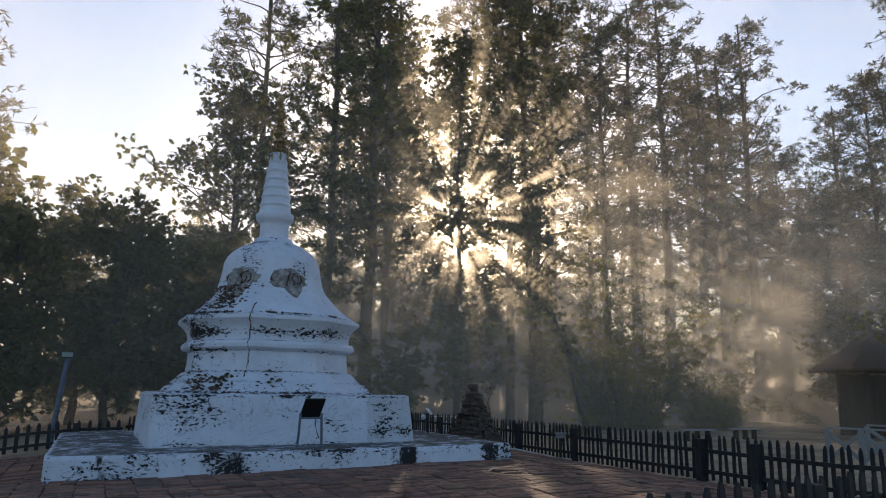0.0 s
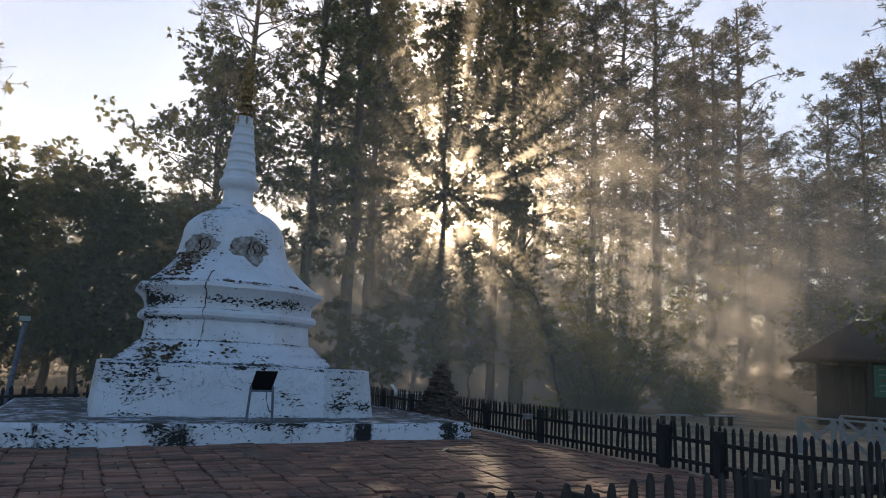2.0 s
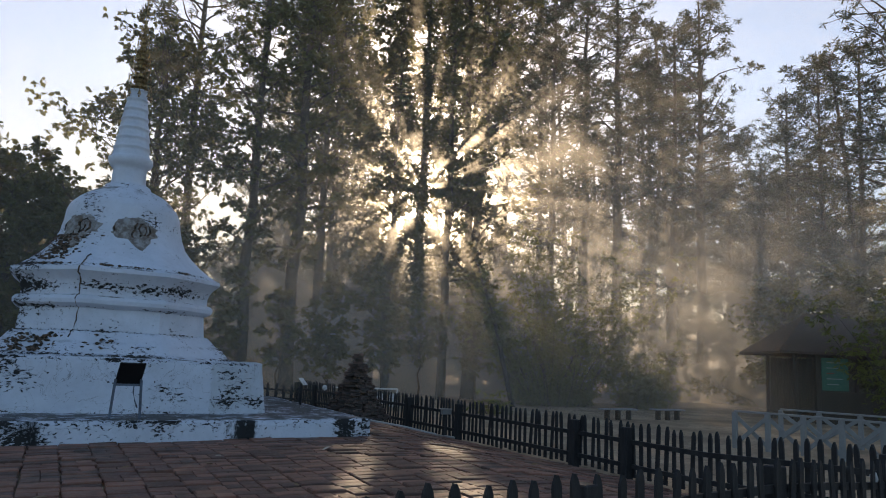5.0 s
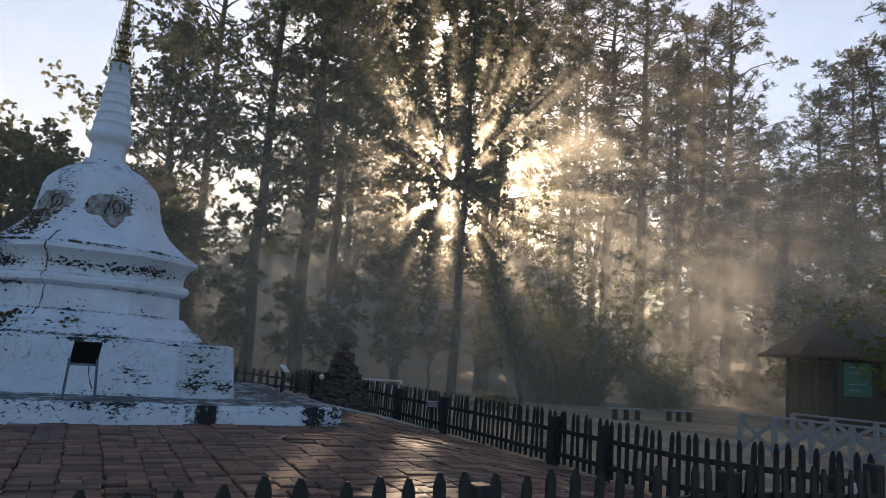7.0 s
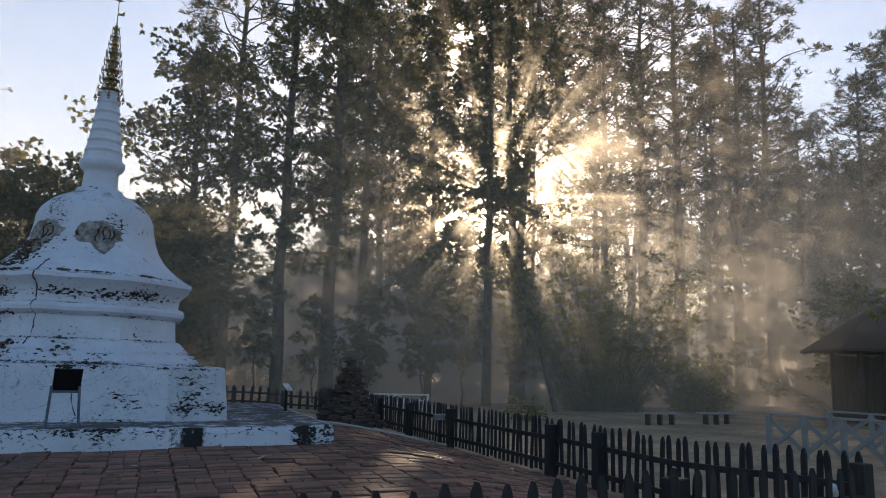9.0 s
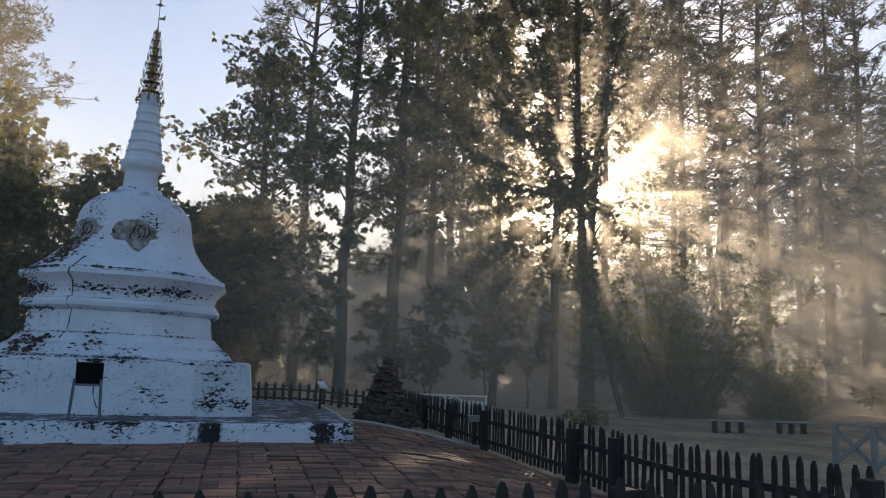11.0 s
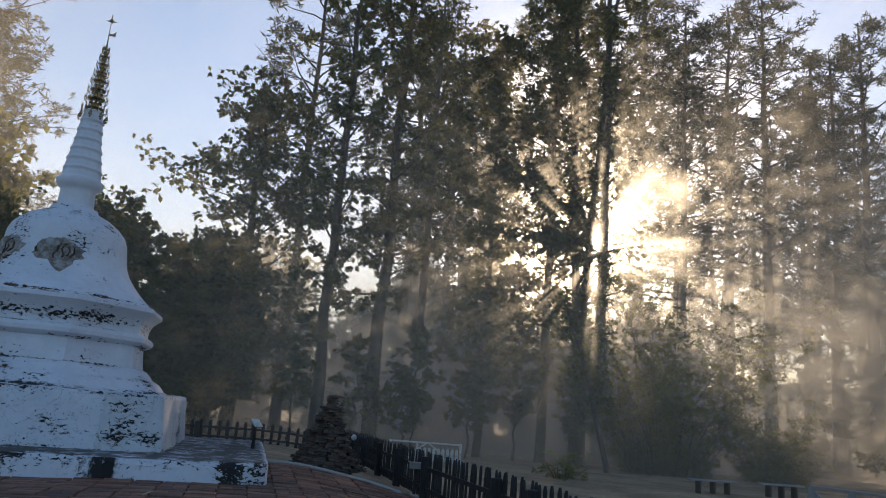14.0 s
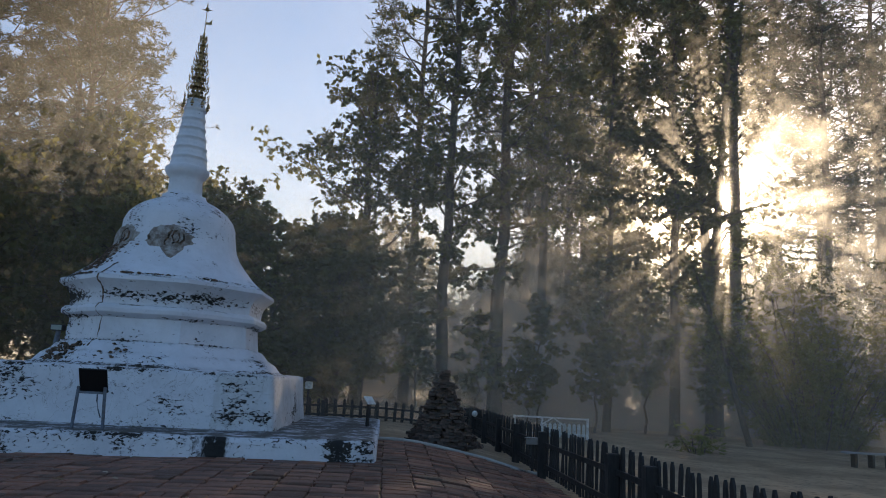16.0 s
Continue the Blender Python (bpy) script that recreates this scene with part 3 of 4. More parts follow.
def fence(name, a, b, step, w, h, label, seed, posts, sink=0.0, rails=(0.2, 0.64), lift=None):
    """A picket fence from a to b (x, y). posts: distances along it of the heavier posts."""
    rng = random.Random(seed)
    a, b = Vector((*a, 0)), Vector((*b, 0))
    d = b - a
    length, turn = d.length, math.degrees(math.atan2(d.y, d.x))
    gz = lift or ground_z
    root = thing(name, (a.x, a.y, gz(a.x, a.y)), label, "fence", "picket fences round the shrine", turn=turn)
    base, m0 = root.location.copy(), root.matrix_world.inverted()
    me = [picket_mesh(w * k, 0.028, h * q, 0.1) for k, q in ((1, 1), (0.94, 0.985), (1.05, 1.01))]
    for i in range(int(length / step)):
        s = (i + 0.5) * step + rng.gauss(0, 0.008)
        p = a + d * (s / length)
        z = gz(p.x, p.y) - base.z - sink
        ob = part("picket", rng.choice(me), None, root)
        ob.matrix_local = pose(s, -0.03, z + rng.gauss(0, 0.008), rng.gauss(0, 1.0), rng.gauss(0, 1.6), rng.gauss(0, 2))
    for f in rails:
        vs, fs = [], []
        k = max(2, int(length / 1.0))
        for i in range(k + 1):
            p = a + d * (i / k)
            z = gz(p.x, p.y) - base.z - sink + h * f
            vs += [(length * i / k, y, z + q) for y, q in ((-0.014, -0.04), (0.03, -0.04), (0.03, 0.04), (-0.014, 0.04))]
            if i:
                o = 4 * (i - 1)
                fs += [(o + j, o + (j + 1) % 4, o + 4 + (j + 1) % 4, o + 4 + j) for j in range(4)]
        fs += [(3, 2, 1, 0), tuple(range(4 * k, 4 * k + 4))]
        part("rail", mesh_of("rail", vs, fs, M["fence"]), None, root)
    pm = bmesh.new()
    box(pm, -0.085, 0.085, -0.06, 0.11, -0.15, h * 0.9, 0.012)
    me = bpy.data.meshes.new("post")
    pm.to_mesh(me)
    pm.free()
    me.materials.append(M["fence"])
    for s in posts:
        p = a + d * (s / length)
        part("post", me, None, root).matrix_local = pose(s, 0.03, gz(p.x, p.y) - base.z - sink, 0, 0, rng.gauss(0, 3))
    return root


FENCE = "dark-painted wooden picket fence with pointed pickets beside the brick paving"
fence("picket_fence", (8.36, -12.66), (8.28, 12.8), 0.195, 0.078, 0.98, FENCE, 1, (0.05, 4.88, 6.42, 11.2, 14.2, 17, 20, 23, 25.4))
fence("picket_fence", (-5.5, -15.28), (8.3, -12.7), 0.243, 0.085, 0.83, FENCE, 2, (0.6, 3.4, 6.0, 8.28, 11.2), 0.0)
fence("picket_fence", (8.2, 12.8), (0.6, 12.8), 0.33, 0.13, 0.78, FENCE, 3, (1.5, 3.5, 5.6))
fence("picket_fence", (0.5, 12.7), (-3.0, 4.6), 0.27, 0.1, 0.78, FENCE, 4, (2, 5))
fence("picket_fence", (-3.1, 4.5), (-12, 4.0), 0.25, 0.1, 0.72, FENCE, 5, (1.2, 3.2, 5.4))


def meter_box(at):
    e = thing("junction_box", at, "small pale grey box fixed on the picket fence", "box")
    bm = bmesh.new()
    box(bm, -0.15, 0.15, -0.06, 0.06, -0.08, 0.05, 0.012)
    part("case", bm, M["wood_pale"], e)
    bm = bmesh.new()
    box(bm, -0.18, 0.18, -0.09, 0.08, 0.053, 0.07, 0.008)
    part("lid", bm, M["white_stone"], e)
    bm = bmesh.new()
    box(bm, -0.03, 0.03, 0.0, 0.05, -0.7, -0.08, 0.008)
    part("stand", bm, M["fence"], e)


meter_box((8.18, -0.97, 0.33))


def braced_rail(name, points, h, label, mat, bay, group=""):
    """A post-and-rail fence with crossed braces between its posts."""
    a, b = Vector(points[0]), Vector(points[1])
    d = b - a
    n = max(1, round(d.length / bay))
    root = thing(name, a, label, "railing", group, turn=math.degrees(math.atan2(d.y, d.x)))
    L, dz = math.hypot(d.x, d.y), d.z
    for i in range(n + 1):
        bm = bmesh.new()
        box(bm, -0.075, 0.075, -0.05, 0.05, -0.1, h, 0.012)
        part("post", bm, mat, root).location = (L * i / n, 0, dz * i / n)
    for i in range(n):
        x0, x1, z0, z1 = L * i / n, L * (i + 1) / n, dz * i / n, dz * (i + 1) / n
        for za, zb, y in ((0.12, h - 0.1, -0.035), (h - 0.1, 0.12, 0.035)):
            p, q = Vector((x0, y, z0 + za)), Vector((x1, y, z1 + zb))
            bm = bmesh.new()
            box(bm, 0, (q - p).length, -0.02, 0.02, -0.06, 0.06, 0.006)
            part("brace", bm, mat, root).matrix_local = Matrix.Translation(p) @ (q - p).to_track_quat("X", "Z").to_matrix().to_4x4()
        bm = bmesh.new()
        box(bm, 0.0, L / n - 0.004, -0.06, 0.06, 0, 0.06, 0.01)
        part("handrail", bm, mat, root).matrix_local = pose(x0, 0, z0 + h, 0, -math.degrees(math.atan2(dz, L)), 0)
    return root


braced_rail("braced_railing", ((17.6, -2.1, -0.62), (18.9, -9.4, -0.62)), 1.1, "weathered pale timber railing with crossed braces beside the path", M["wood_pale"], 1.06)
braced_rail("braced_railing", ((21.6, -0.6, -0.62), (23.0, -8.4, -0.62)), 1.08, "weathered pale timber railing on the far side of the path", M["wood_pale"], 1.3)


def white_picket(at):
    e = thing("white_gate", at, "white-painted low picket gate with a peaked rail among the trees", "gate", turn=-4)
    me = picket_mesh(0.13, 0.03, 0.74, 0.09).copy()
    me.materials.clear()
    me.materials.append(M["white"])
    for i in range(9):
        part("picket", me, None, e).matrix_local = pose(-1.3 + 0.2 * i, 0.03, 0, 0, 0, 0)
    for x in (-2.6, -1.45, 0.45):
        bm = bmesh.new()
        box(bm, x - 0.05, x + 0.05, -0.05, 0.012, -0.1, 0.98, 0.01)
        part("post", bm, M["white"], e)
    for z in (0.25, 0.9):
        bm = bmesh.new()
        box(bm, -2.55, 0.45, -0.035, 0.01, z, z + 0.07, 0.006)
        part("rail", bm, M["white"], e)
    for s in (-1, 1):
        p, q = Vector((-1.0, -0.05, 0.95)), Vector((-1.0 + s * 0.75, -0.05, 0.45))
        bm = bmesh.new()
        box(bm, 0, (q - p).length, -0.015, 0.015, -0.03, 0.03, 0.004)
        part("brace", bm, M["white"], e).matrix_local = Matrix.Translation(p) @ (q - p).to_track_quat("X", "Z").to_matrix().to_4x4()


white_picket((13.0, 14.0, -0.62))


def round_lamp(at):
    e = thing("round_lamp", at, "small round white lamp on the picket fence", "lamp")
    bm = bmesh.new()
    bmesh.ops.create_uvsphere(bm, u_segments=16, v_segments=10, radius=0.095, matrix=Matrix.Diagonal((1, 1, 1.1, 1)))
    part("globe", bm, M["white"], e, smooth=True)
    part("bracket", box(bmesh.new(), 0.05, 0.2, -0.015, 0.015, -0.03, 0.0, 0.004), M["fence"], e)


round_lamp((8.06, 8.6, 0.5))


def white_stone(at):
    bm = bmesh.new()
    bmesh.ops.create_icosphere(bm, subdivisions=3, radius=0.06, matrix=Matrix.Diagonal((0.8, 0.7, 1.15, 1)))
    for v in bm.verts:
        v.co += v.normal * 0.012 * noise.noise(v.co * 22)
    ob = part("white_stone", bm, M["white"], None, smooth=True)
    ob.location = at
    tagged(ob, "smooth white stone set on the fence rail", "stone")


white_stone((7.7, -12.795, ground_z(7.7, -12.8) + 0.83 * 0.64 + 0.1))


# ---- solar panel, board, lamp ----
# a solar panel on two legs, its dark back towards the path
def solar_stand(at):
    e = thing("sign_stand", at, "black tilted panel on two blue-grey steel legs on the platform", "sign")
    for x in (-1, 1):
        bm = bmesh.new()
        box(bm, -0.022, 0.022, -0.022, 0.022, 0, 0.7, 0.005)
        part("leg", bm, M["steel"], e).matrix_local = pose(x * 0.25, 0.02, -0.02, 2, -3 * x, 0)
    bm = bmesh.new()
    box(bm, -0.2, 0.2, -0.016, 0.016, 0.56, 0.6, 0.004)
    part("crossbar", bm, M["steel"], e)
    bm = bmesh.new()
    box(bm, -0.22, 0.22, -0.014, 0.014, -0.24, 0.24, 0.008)
    p = part("panel", bm, M["panel"], e)
    p.matrix_local = pose(0.02, -0.03, 0.78, 38, 0, 8)
    bm = bmesh.new()
    pts = [Vector((0.1, 0.0, 0.6)), Vector((0.1, 0.02, 0.45)), Vector((0.14, 0.02, 0.3)), Vector((0.19, 0.02, 0.18))]
    vs, fs = tube(pts, [0.012] * 4, 6)
    part("cable", mesh_of("cable", vs, fs, M["steel"], True), None, e)


solar_stand((0.085, -4.1, 0.37))


def small_board(at):
    e = thing("information_board", at, "small tilted white board on a dark post on the platform", "sign", turn=52)
    part("post", box(bmesh.new(), -0.03, 0.03, -0.03, 0.03, -0.02, 0.56, 0.005), M["fence"], e)
    p = part("board", box(bmesh.new(), -0.14, 0.14, -0.012, 0.012, -0.11, 0.11, 0.005), M["white"], e)
    p.matrix_local = pose(0, -0.03, 0.62, -40, 0, 0)


small_board((4.6, 0.28, 0.34))


def lantern_post(at):
    e = thing("garden_lantern", at, "small metal lantern on a short post behind the fence", "lantern")
    part("post", bar(bmesh.new(), (0, 0, 0), (0, 0, 1.2), 0.06, 0.05, 8), M["fence"], e)
    part("case", box(bmesh.new(), -0.14, 0.14, -0.14, 0.14, 1.2, 1.5, 0.03), M["white"], e)
    bm = bmesh.new()
    bmesh.ops.create_cone(bm, cap_ends=True, segments=4, radius1=0.36, radius2=0.05, depth=0.22, matrix=Matrix.Translation((0, 0, 1.62)))
    part("cap", bm, M["fence"], e)


lantern_post((1.9, 13.6, -0.25))


def flood_light(at):
    e = thing("floodlight", at, "small floodlight on a leaning grey post behind the fence", "lamp")
    bm = bar(bmesh.new(), (-0.25, 0, -0.3), (0.03, 0, 2.5), 0.085, 0.07, 10)
    part("post", bm, M["steel"], e)
    part("head", box(bmesh.new(), -0.17, 0.19, -0.14, 0.1, 2.5, 2.68, 0.02), M["fence"], e)
    part("lens", box(bmesh.new(), -0.14, 0.16, -0.15, -0.142, 2.52, 2.66, 0.004), M["bar"], e)


flood_light((-4.75, 5.6, ground_z(-4.75, 5.6)))


# ---- brick pile ----
def brick_mesh(k):
    bm = bmesh.new()
    box(bm, -0.125, 0.125, -0.08, 0.08, -0.034, 0.034, 0.009)
    rng = random.Random(k)
    for v in bm.verts:
        v.co += Vector((rng.gauss(0, 0.011), rng.gauss(0, 0.01), rng.gauss(0, 0.006)))
    me = bpy.data.meshes.new("brick")
    bm.to_mesh(me)
    bm.free()
    me.materials.append(M["brick"])
    return me


def brick_pile(at):
    rng = random.Random(11)
    e = thing("brick_mound", at, "stepped mound of old dark bricks topped by a small stack", "ruin")
    core = bmesh.new()
    bmesh.ops.create_cone(core, cap_ends=True, segments=10, radius1=0.68, radius2=0.06, depth=1.6, matrix=Matrix.Translation((0, 0, 0.72)))
    for v in core.verts:
        v.co += Vector((noise.noise(v.co * 3), noise.noise(v.co * 3 + Vector((4, 0, 0))), 0)) * 0.06
    part("core", core, M["debris"], e)
    ms = [brick_mesh(k) for k in range(5)]
    z, i = 0.0, 0
    while z < 1.7:
        f = z / 1.7
        r = (0.87 - 0.73 * f - 0.1 * math.sin(f * math.pi)) * (1 + 0.08 * (i % 3 == 0))
        if f > 0.86:
            r = 0.095
        n = max(2, int(2 * math.pi * r / 0.245))
        for j in range(n):
            a = 2 * math.pi * (j + 0.5 * (i % 2)) / n + rng.gauss(0, 0.05)
            rr = r - 0.08 + rng.gauss(0, 0.04)
            if rng.random() < 0.05:
                continue
            part("brick", rng.choice(ms), None, e).matrix_local = pose(rr * math.cos(a), rr * math.sin(a), z + 0.035, rng.gauss(0, 4), rng.gauss(0, 4), math.degrees(a) + 90 + rng.gauss(0, 12))
        z, i = z + 0.07, i + 1


brick_pile((6.36, 0.93, ground_z(6.36, 0.93) - 0.02))


# ---- shelter ----
def shelter(at):
    e = thing("shelter", at, "open timber shelter with a hipped thatched roof under the trees", "shelter", turn=-28)
    w, d, ze, zr = 7.2, 5.2, 3.55, 5.7
    bm = bmesh.new()
    lo = [bm.verts.new(v) for v in ((0, 0, ze), (w, 0, ze), (w, d, ze), (0, d, ze))]
    lo2 = [bm.verts.new((v.co.x, v.co.y, ze - 0.12)) for v in lo]
    hi = [bm.verts.new(v) for v in ((w * 0.36, d / 2, zr), (w * 0.64, d / 2, zr))]
    for f in ((lo[0], lo[1], hi[1], hi[0]), (lo[1], lo[2], hi[1]), (lo[2], lo[3], hi[0], hi[1]), (lo[3], lo[0], hi[0]), tuple(reversed(lo2))):
        bm.faces.new(f)
    for i in range(4):
        bm.faces.new((lo2[i], lo2[(i + 1) % 4], lo[(i + 1) % 4], lo[i]))
    bmesh.ops.recalc_face_normals(bm, faces=bm.faces[:])
    bmesh.ops.subdivide_edges(bm, edges=bm.edges[:], cuts=8, use_grid_fill=True)
    for v in bm.verts:
        v.co.z += 0.05 * noise.noise(v.co * 1.3)
    part("roof", bm, M["roof"], e, "dark weathered thatch")
    for x in (1.2, w - 1.2):
        for y in (1.0, d - 1.0):
            part("post", bar(bmesh.new(), (x, y, -0.1), (x, y, ze + 0.3), 0.13, 0.11, 10), M["wood"], e)
    for y in (1.0, d - 1.0):
        part("beam", box(bmesh.new(), 0.7, w - 0.7, y - 0.08, y + 0.08, ze - 0.1, ze + 0.08, 0.01), M["wood"], e)
    part("bench", box(bmesh.new(), 1.4, w - 1.4, d - 1.5, d - 1.0, 0.4, 0.47, 0.01), M["wood"], e)
    for i in range(14):
        x = 1.35 + 0.33 * i
        part("plank", box(bmesh.new(), x, x + 0.31, d - 1.0, d - 0.96, 0.02, 3.35 - 0.03 * (i % 3), 0.006), M["wood"], e, "dark weathered upright plank")
    part("corner_post", box(bmesh.new(), 2.05, 2.3, 0.6, 0.85, -0.1, 3.5, 0.02), M["wood"], e)
    part("low_wall", box(bmesh.new(), 2.32, 5.8, 0.64, 0.72, -0.05, 1.62, 0.01), M["wood"], e, "dark boarded lower wall")
    b = part("notice_board", box(bmesh.new(), 2.36, 3.7, 0.62, 0.68, 1.68, 3.3, 0.01), M["board"], e, "green notice board")
    for i in range(5):
        part("bar", box(bmesh.new(), 2.6, 3.4 - 0.22 * (i % 3), 0.597, 0.615, 3.05 - 0.27 * i, 3.1 - 0.27 * i), M["redbar" if i == 2 else "bar"], b)


shelter((30.8, 6.6, -0.62))


# ---- low benches by the path ----
def bench(x, y, wide, turn, label):
    e = thing("bench", (x, y, ground_z(x, y)), label, "bench", "low benches beside the path", turn=turn)
    bm = box(bmesh.new(), -wide / 2, wide / 2, -0.2, 0.2, 0.4, 0.46, 0.012)
    bmesh.ops.subdivide_edges(bm, edges=[g for g in bm.edges if g.calc_length() > 1], cuts=10)
    for v in bm.verts:
        v.co.z += 0.012 * noise.noise((v.co.x * 2 + x, v.co.y * 3, 1))
    part("seat", bm, M["wood_pale"], e, "weathered plank seat")
    for u in (-0.62, 0, 0.62):
        part("leg", box(bmesh.new(), u * wide / 2 - 0.05, u * wide / 2 + 0.05, -0.15, 0.15, -0.06, 0.4, 0.015), M["wood"], e)


bench(24.9, 8.2, 1.8, -4, "low weathered plank bench on block legs")
bench(21.8, 8.1, 1.9, -4, "long low plank bench behind the picket fence")


# ---- trees ----
def leaf_cloud(centres, sizes, count, rng, size, droop, narrow, tuft=5):
    """Folded leaves in tufts round centres. Returns vertices and faces as arrays."""
    c = np.array(centres)
    tufts = count // tuft
    count = tufts * tuft
    pick = rng.integers(0, len(c), tufts)
    off = rng.normal(0, 1, (tufts, 3))
    off *= (rng.random((tufts, 1)) ** 0.5) / (np.linalg.norm(off, axis=1, keepdims=True) + 1e-9)
    p = np.repeat(c[pick] + off * np.array(sizes)[pick][:, None] * np.array([1, 1, 0.72]), tuft, 0)
    p += rng.normal(0, size * 0.12, p.shape)
    d = rng.normal(0, 1, (count, 3)) + 0.5 * np.repeat(off, tuft, 0)
    d[:, 2] = d[:, 2] * 0.6 - droop
    d /= np.linalg.norm(d, axis=1, keepdims=True)
    side = np.cross(d, rng.normal(0, 1, (count, 3)))
    side /= np.linalg.norm(side, axis=1, keepdims=True) + 1e-9
    fold = np.cross(d, side)
    s = size * rng.uniform(0.65, 1.3, (count, 1))
    w = s * narrow
    a, tip = p, p + d * s
    m = p + d * s * 0.5
    l, r = m + side * w + fold * w * 0.35, m - side * w + fold * w * 0.35
    vs = np.stack([a, l, tip, r], 1).reshape(-1, 3)
    o = np.arange(count)[:, None] * 4
    fs = np.concatenate([o + [0, 2, 1], o + [0, 3, 2]], 1).reshape(-1, 3)
    return vs, fs


def fast_mesh(name, vs, fs, material):
    me = bpy.data.meshes.new(name)
    me.vertices.add(len(vs))
    me.vertices.foreach_set("co", np.asarray(vs, np.float32).ravel())
    me.loops.add(fs.size)
    me.loops.foreach_set("vertex_index", np.asarray(fs, np.int32).ravel())
    me.polygons.add(len(fs))
    me.polygons.foreach_set("loop_start", np.arange(len(fs), dtype=np.int32) * fs.shape[1])
    me.materials.append(material)
    me.update(calc_edges=True)
    me.validate()
    return me


def limb_points(a, d, length, rng, k=5, bend=0.12, rise=0.0):
    out, d = [Vector(a)], Vector(d).normalized()
    for i in range(k):
        d = (d + Vector((rng.normal(0, bend), rng.normal(0, bend), rng.normal(0, bend) + rise))).normalized()
        out.append(out[-1] + d * (length / k))
    return out


def grow(h, r, crown0, spread, limbs, seed, fork=0.0, lean=(0, 0), pine=False):
    """Trunk and limbs, and where the leaf clumps sit. crown0: height at which the crown begins."""
    rng = np.random.default_rng(seed)
    V, F, tips, sizes = [], [], [], []

    def add(pts, r0, r1, n):
        vs, fs = tube(pts, [r0 + (r1 - r0) * (i / (len(pts) - 1)) ** 0.8 for i in range(len(pts))], n)
        o = len(V)
        V.extend(vs)
        F.extend(tuple(o + i for i in f) for f in fs)

    stems = []
    if fork:
        low = [Vector((0, 0, -0.4)), Vector((0, 0, 0.3)), Vector((lean[0] * 0.3, lean[1] * 0.3, fork * 0.5)), Vector((lean[0] * 0.4, lean[1] * 0.4, fork))]
        vs, fs = tube(low, [r * 1.45, r * 1.12, r * 0.95, r * 0.92], 12)
        V.extend(vs)
        F.extend(fs)
        for s in (-1, 1):
            stems.append(limb_points(low[-1] - Vector((0, 0, 0.2)), (s * 0.07 + lean[0] * 0.02, s * 0.03, 1), (h - fork) * (1 if s < 0 else 0.93), rng, 9, 0.02, 0.07))
            add(stems[-1], r * 0.7, r * 0.2, 9)
    else:
        pts = [Vector((0, 0, -0.4)), Vector((0, 0, 0.25))]
        for i in range(1, 11):
            f = i / 10
            pts.append(Vector((lean[0] * f + rng.normal(0, 0.09), lean[1] * f + rng.normal(0, 0.09), h * f)))
        vs, fs = tube(pts, [r * 1.4, r * 1.08] + [r * (1 - 0.88 * (i / 10) ** 1.15) for i in range(1, 11)], 12)
        V.extend(vs)
        F.extend(fs)
        stems.append(pts[1:])
    for i in range(limbs):
        st = stems[i % len(stems)]
        f = ((i + rng.random()) / limbs)
        z = crown0 + (h * 0.97 - crown0) * f
        zs = [p.z for p in st]
        p = Vector([float(np.interp(z, zs, [q[j] for q in st])) for j in range(3)])
        a = i * 2.4 + rng.normal(0, 0.4)
        if pine:
            reach = spread * (0.6 + 0.55 * math.sin(math.pi * min(1, 0.3 + 0.6 * f))) * (1 - 0.4 * f ** 4) * rng.uniform(0.6, 1.15)
            d = (math.cos(a), math.sin(a), rng.uniform(0.05, 0.45))
        else:
            reach = spread * (0.45 + 0.75 * math.sin(math.pi * (0.15 + 0.75 * f))) * rng.uniform(0.5, 1.15)
            d = (math.cos(a), math.sin(a), rng.uniform(0.2, 0.8))
        pts = limb_points(p, d, reach, rng, 5, 0.16, 0.05 if pine else 0.02)
        add(pts, max(0.03, r * 0.3 * (1 - 0.6 * f)), 0.015, 4)
        for k in range(3 if pine else 4):
            q = pts[rng.integers(2, 5)]
            e = Vector((rng.normal(0, 1), rng.normal(0, 1), rng.normal(0.2, 0.5))).normalized()
            tw = limb_points(q, e, reach * rng.uniform(0.2, 0.45), rng, 2, 0.2, 0.05)
            add(tw, 0.025, 0.008, 3)
            tips += [tw[-1], tw[-2]]
            sizes += [rng.uniform(0.45, 0.85), rng.uniform(0.35, 0.6)]
        tips += [pts[-1], pts[-2]]
        sizes += [rng.uniform(0.5, 0.95)] * 2
    return V, F, [tuple(t) for t in tips], sizes


def tree(name, label, h, r, crown0, spread, limbs, leaves, seed, size=0.3, pine=False, fork=0.0, lean=(0, 0), bark="bark", narrow=0.33, clump=1.0, leaf=None):
    root = thing(name, (0, 0, 0), label, "tree", "pines behind the shrine" if pine else "broad-leaved trees behind the shrine")
    V, F, tips, sizes = grow(h, r, crown0, spread, limbs, seed, fork, lean, pine)
    part("trunk", mesh_of("trunk", V, F, M[bark], True), None, root)
    rng = np.random.default_rng(seed + 100)
    vs, fs = leaf_cloud(tips, [s * clump for s in sizes], leaves, rng, size, -0.15 if pine else 0.4, narrow, 14 if pine else 5)
    part("crown", fast_mesh("crown", vs, fs, leaf or M["needle" if pine else "leaf"]), None, root)
    return root


def put(ob, x, y, turn=0, scale=1.0, copy=True, tall=1.0):
    m = pose(x, y, ground_z(x, y) - 0.05, 0, 0, turn) @ Matrix.Diagonal((scale, scale, scale * tall, 1))
    if copy:
        return copy_thing(ob, m)
    ob.matrix_world = m
    return ob


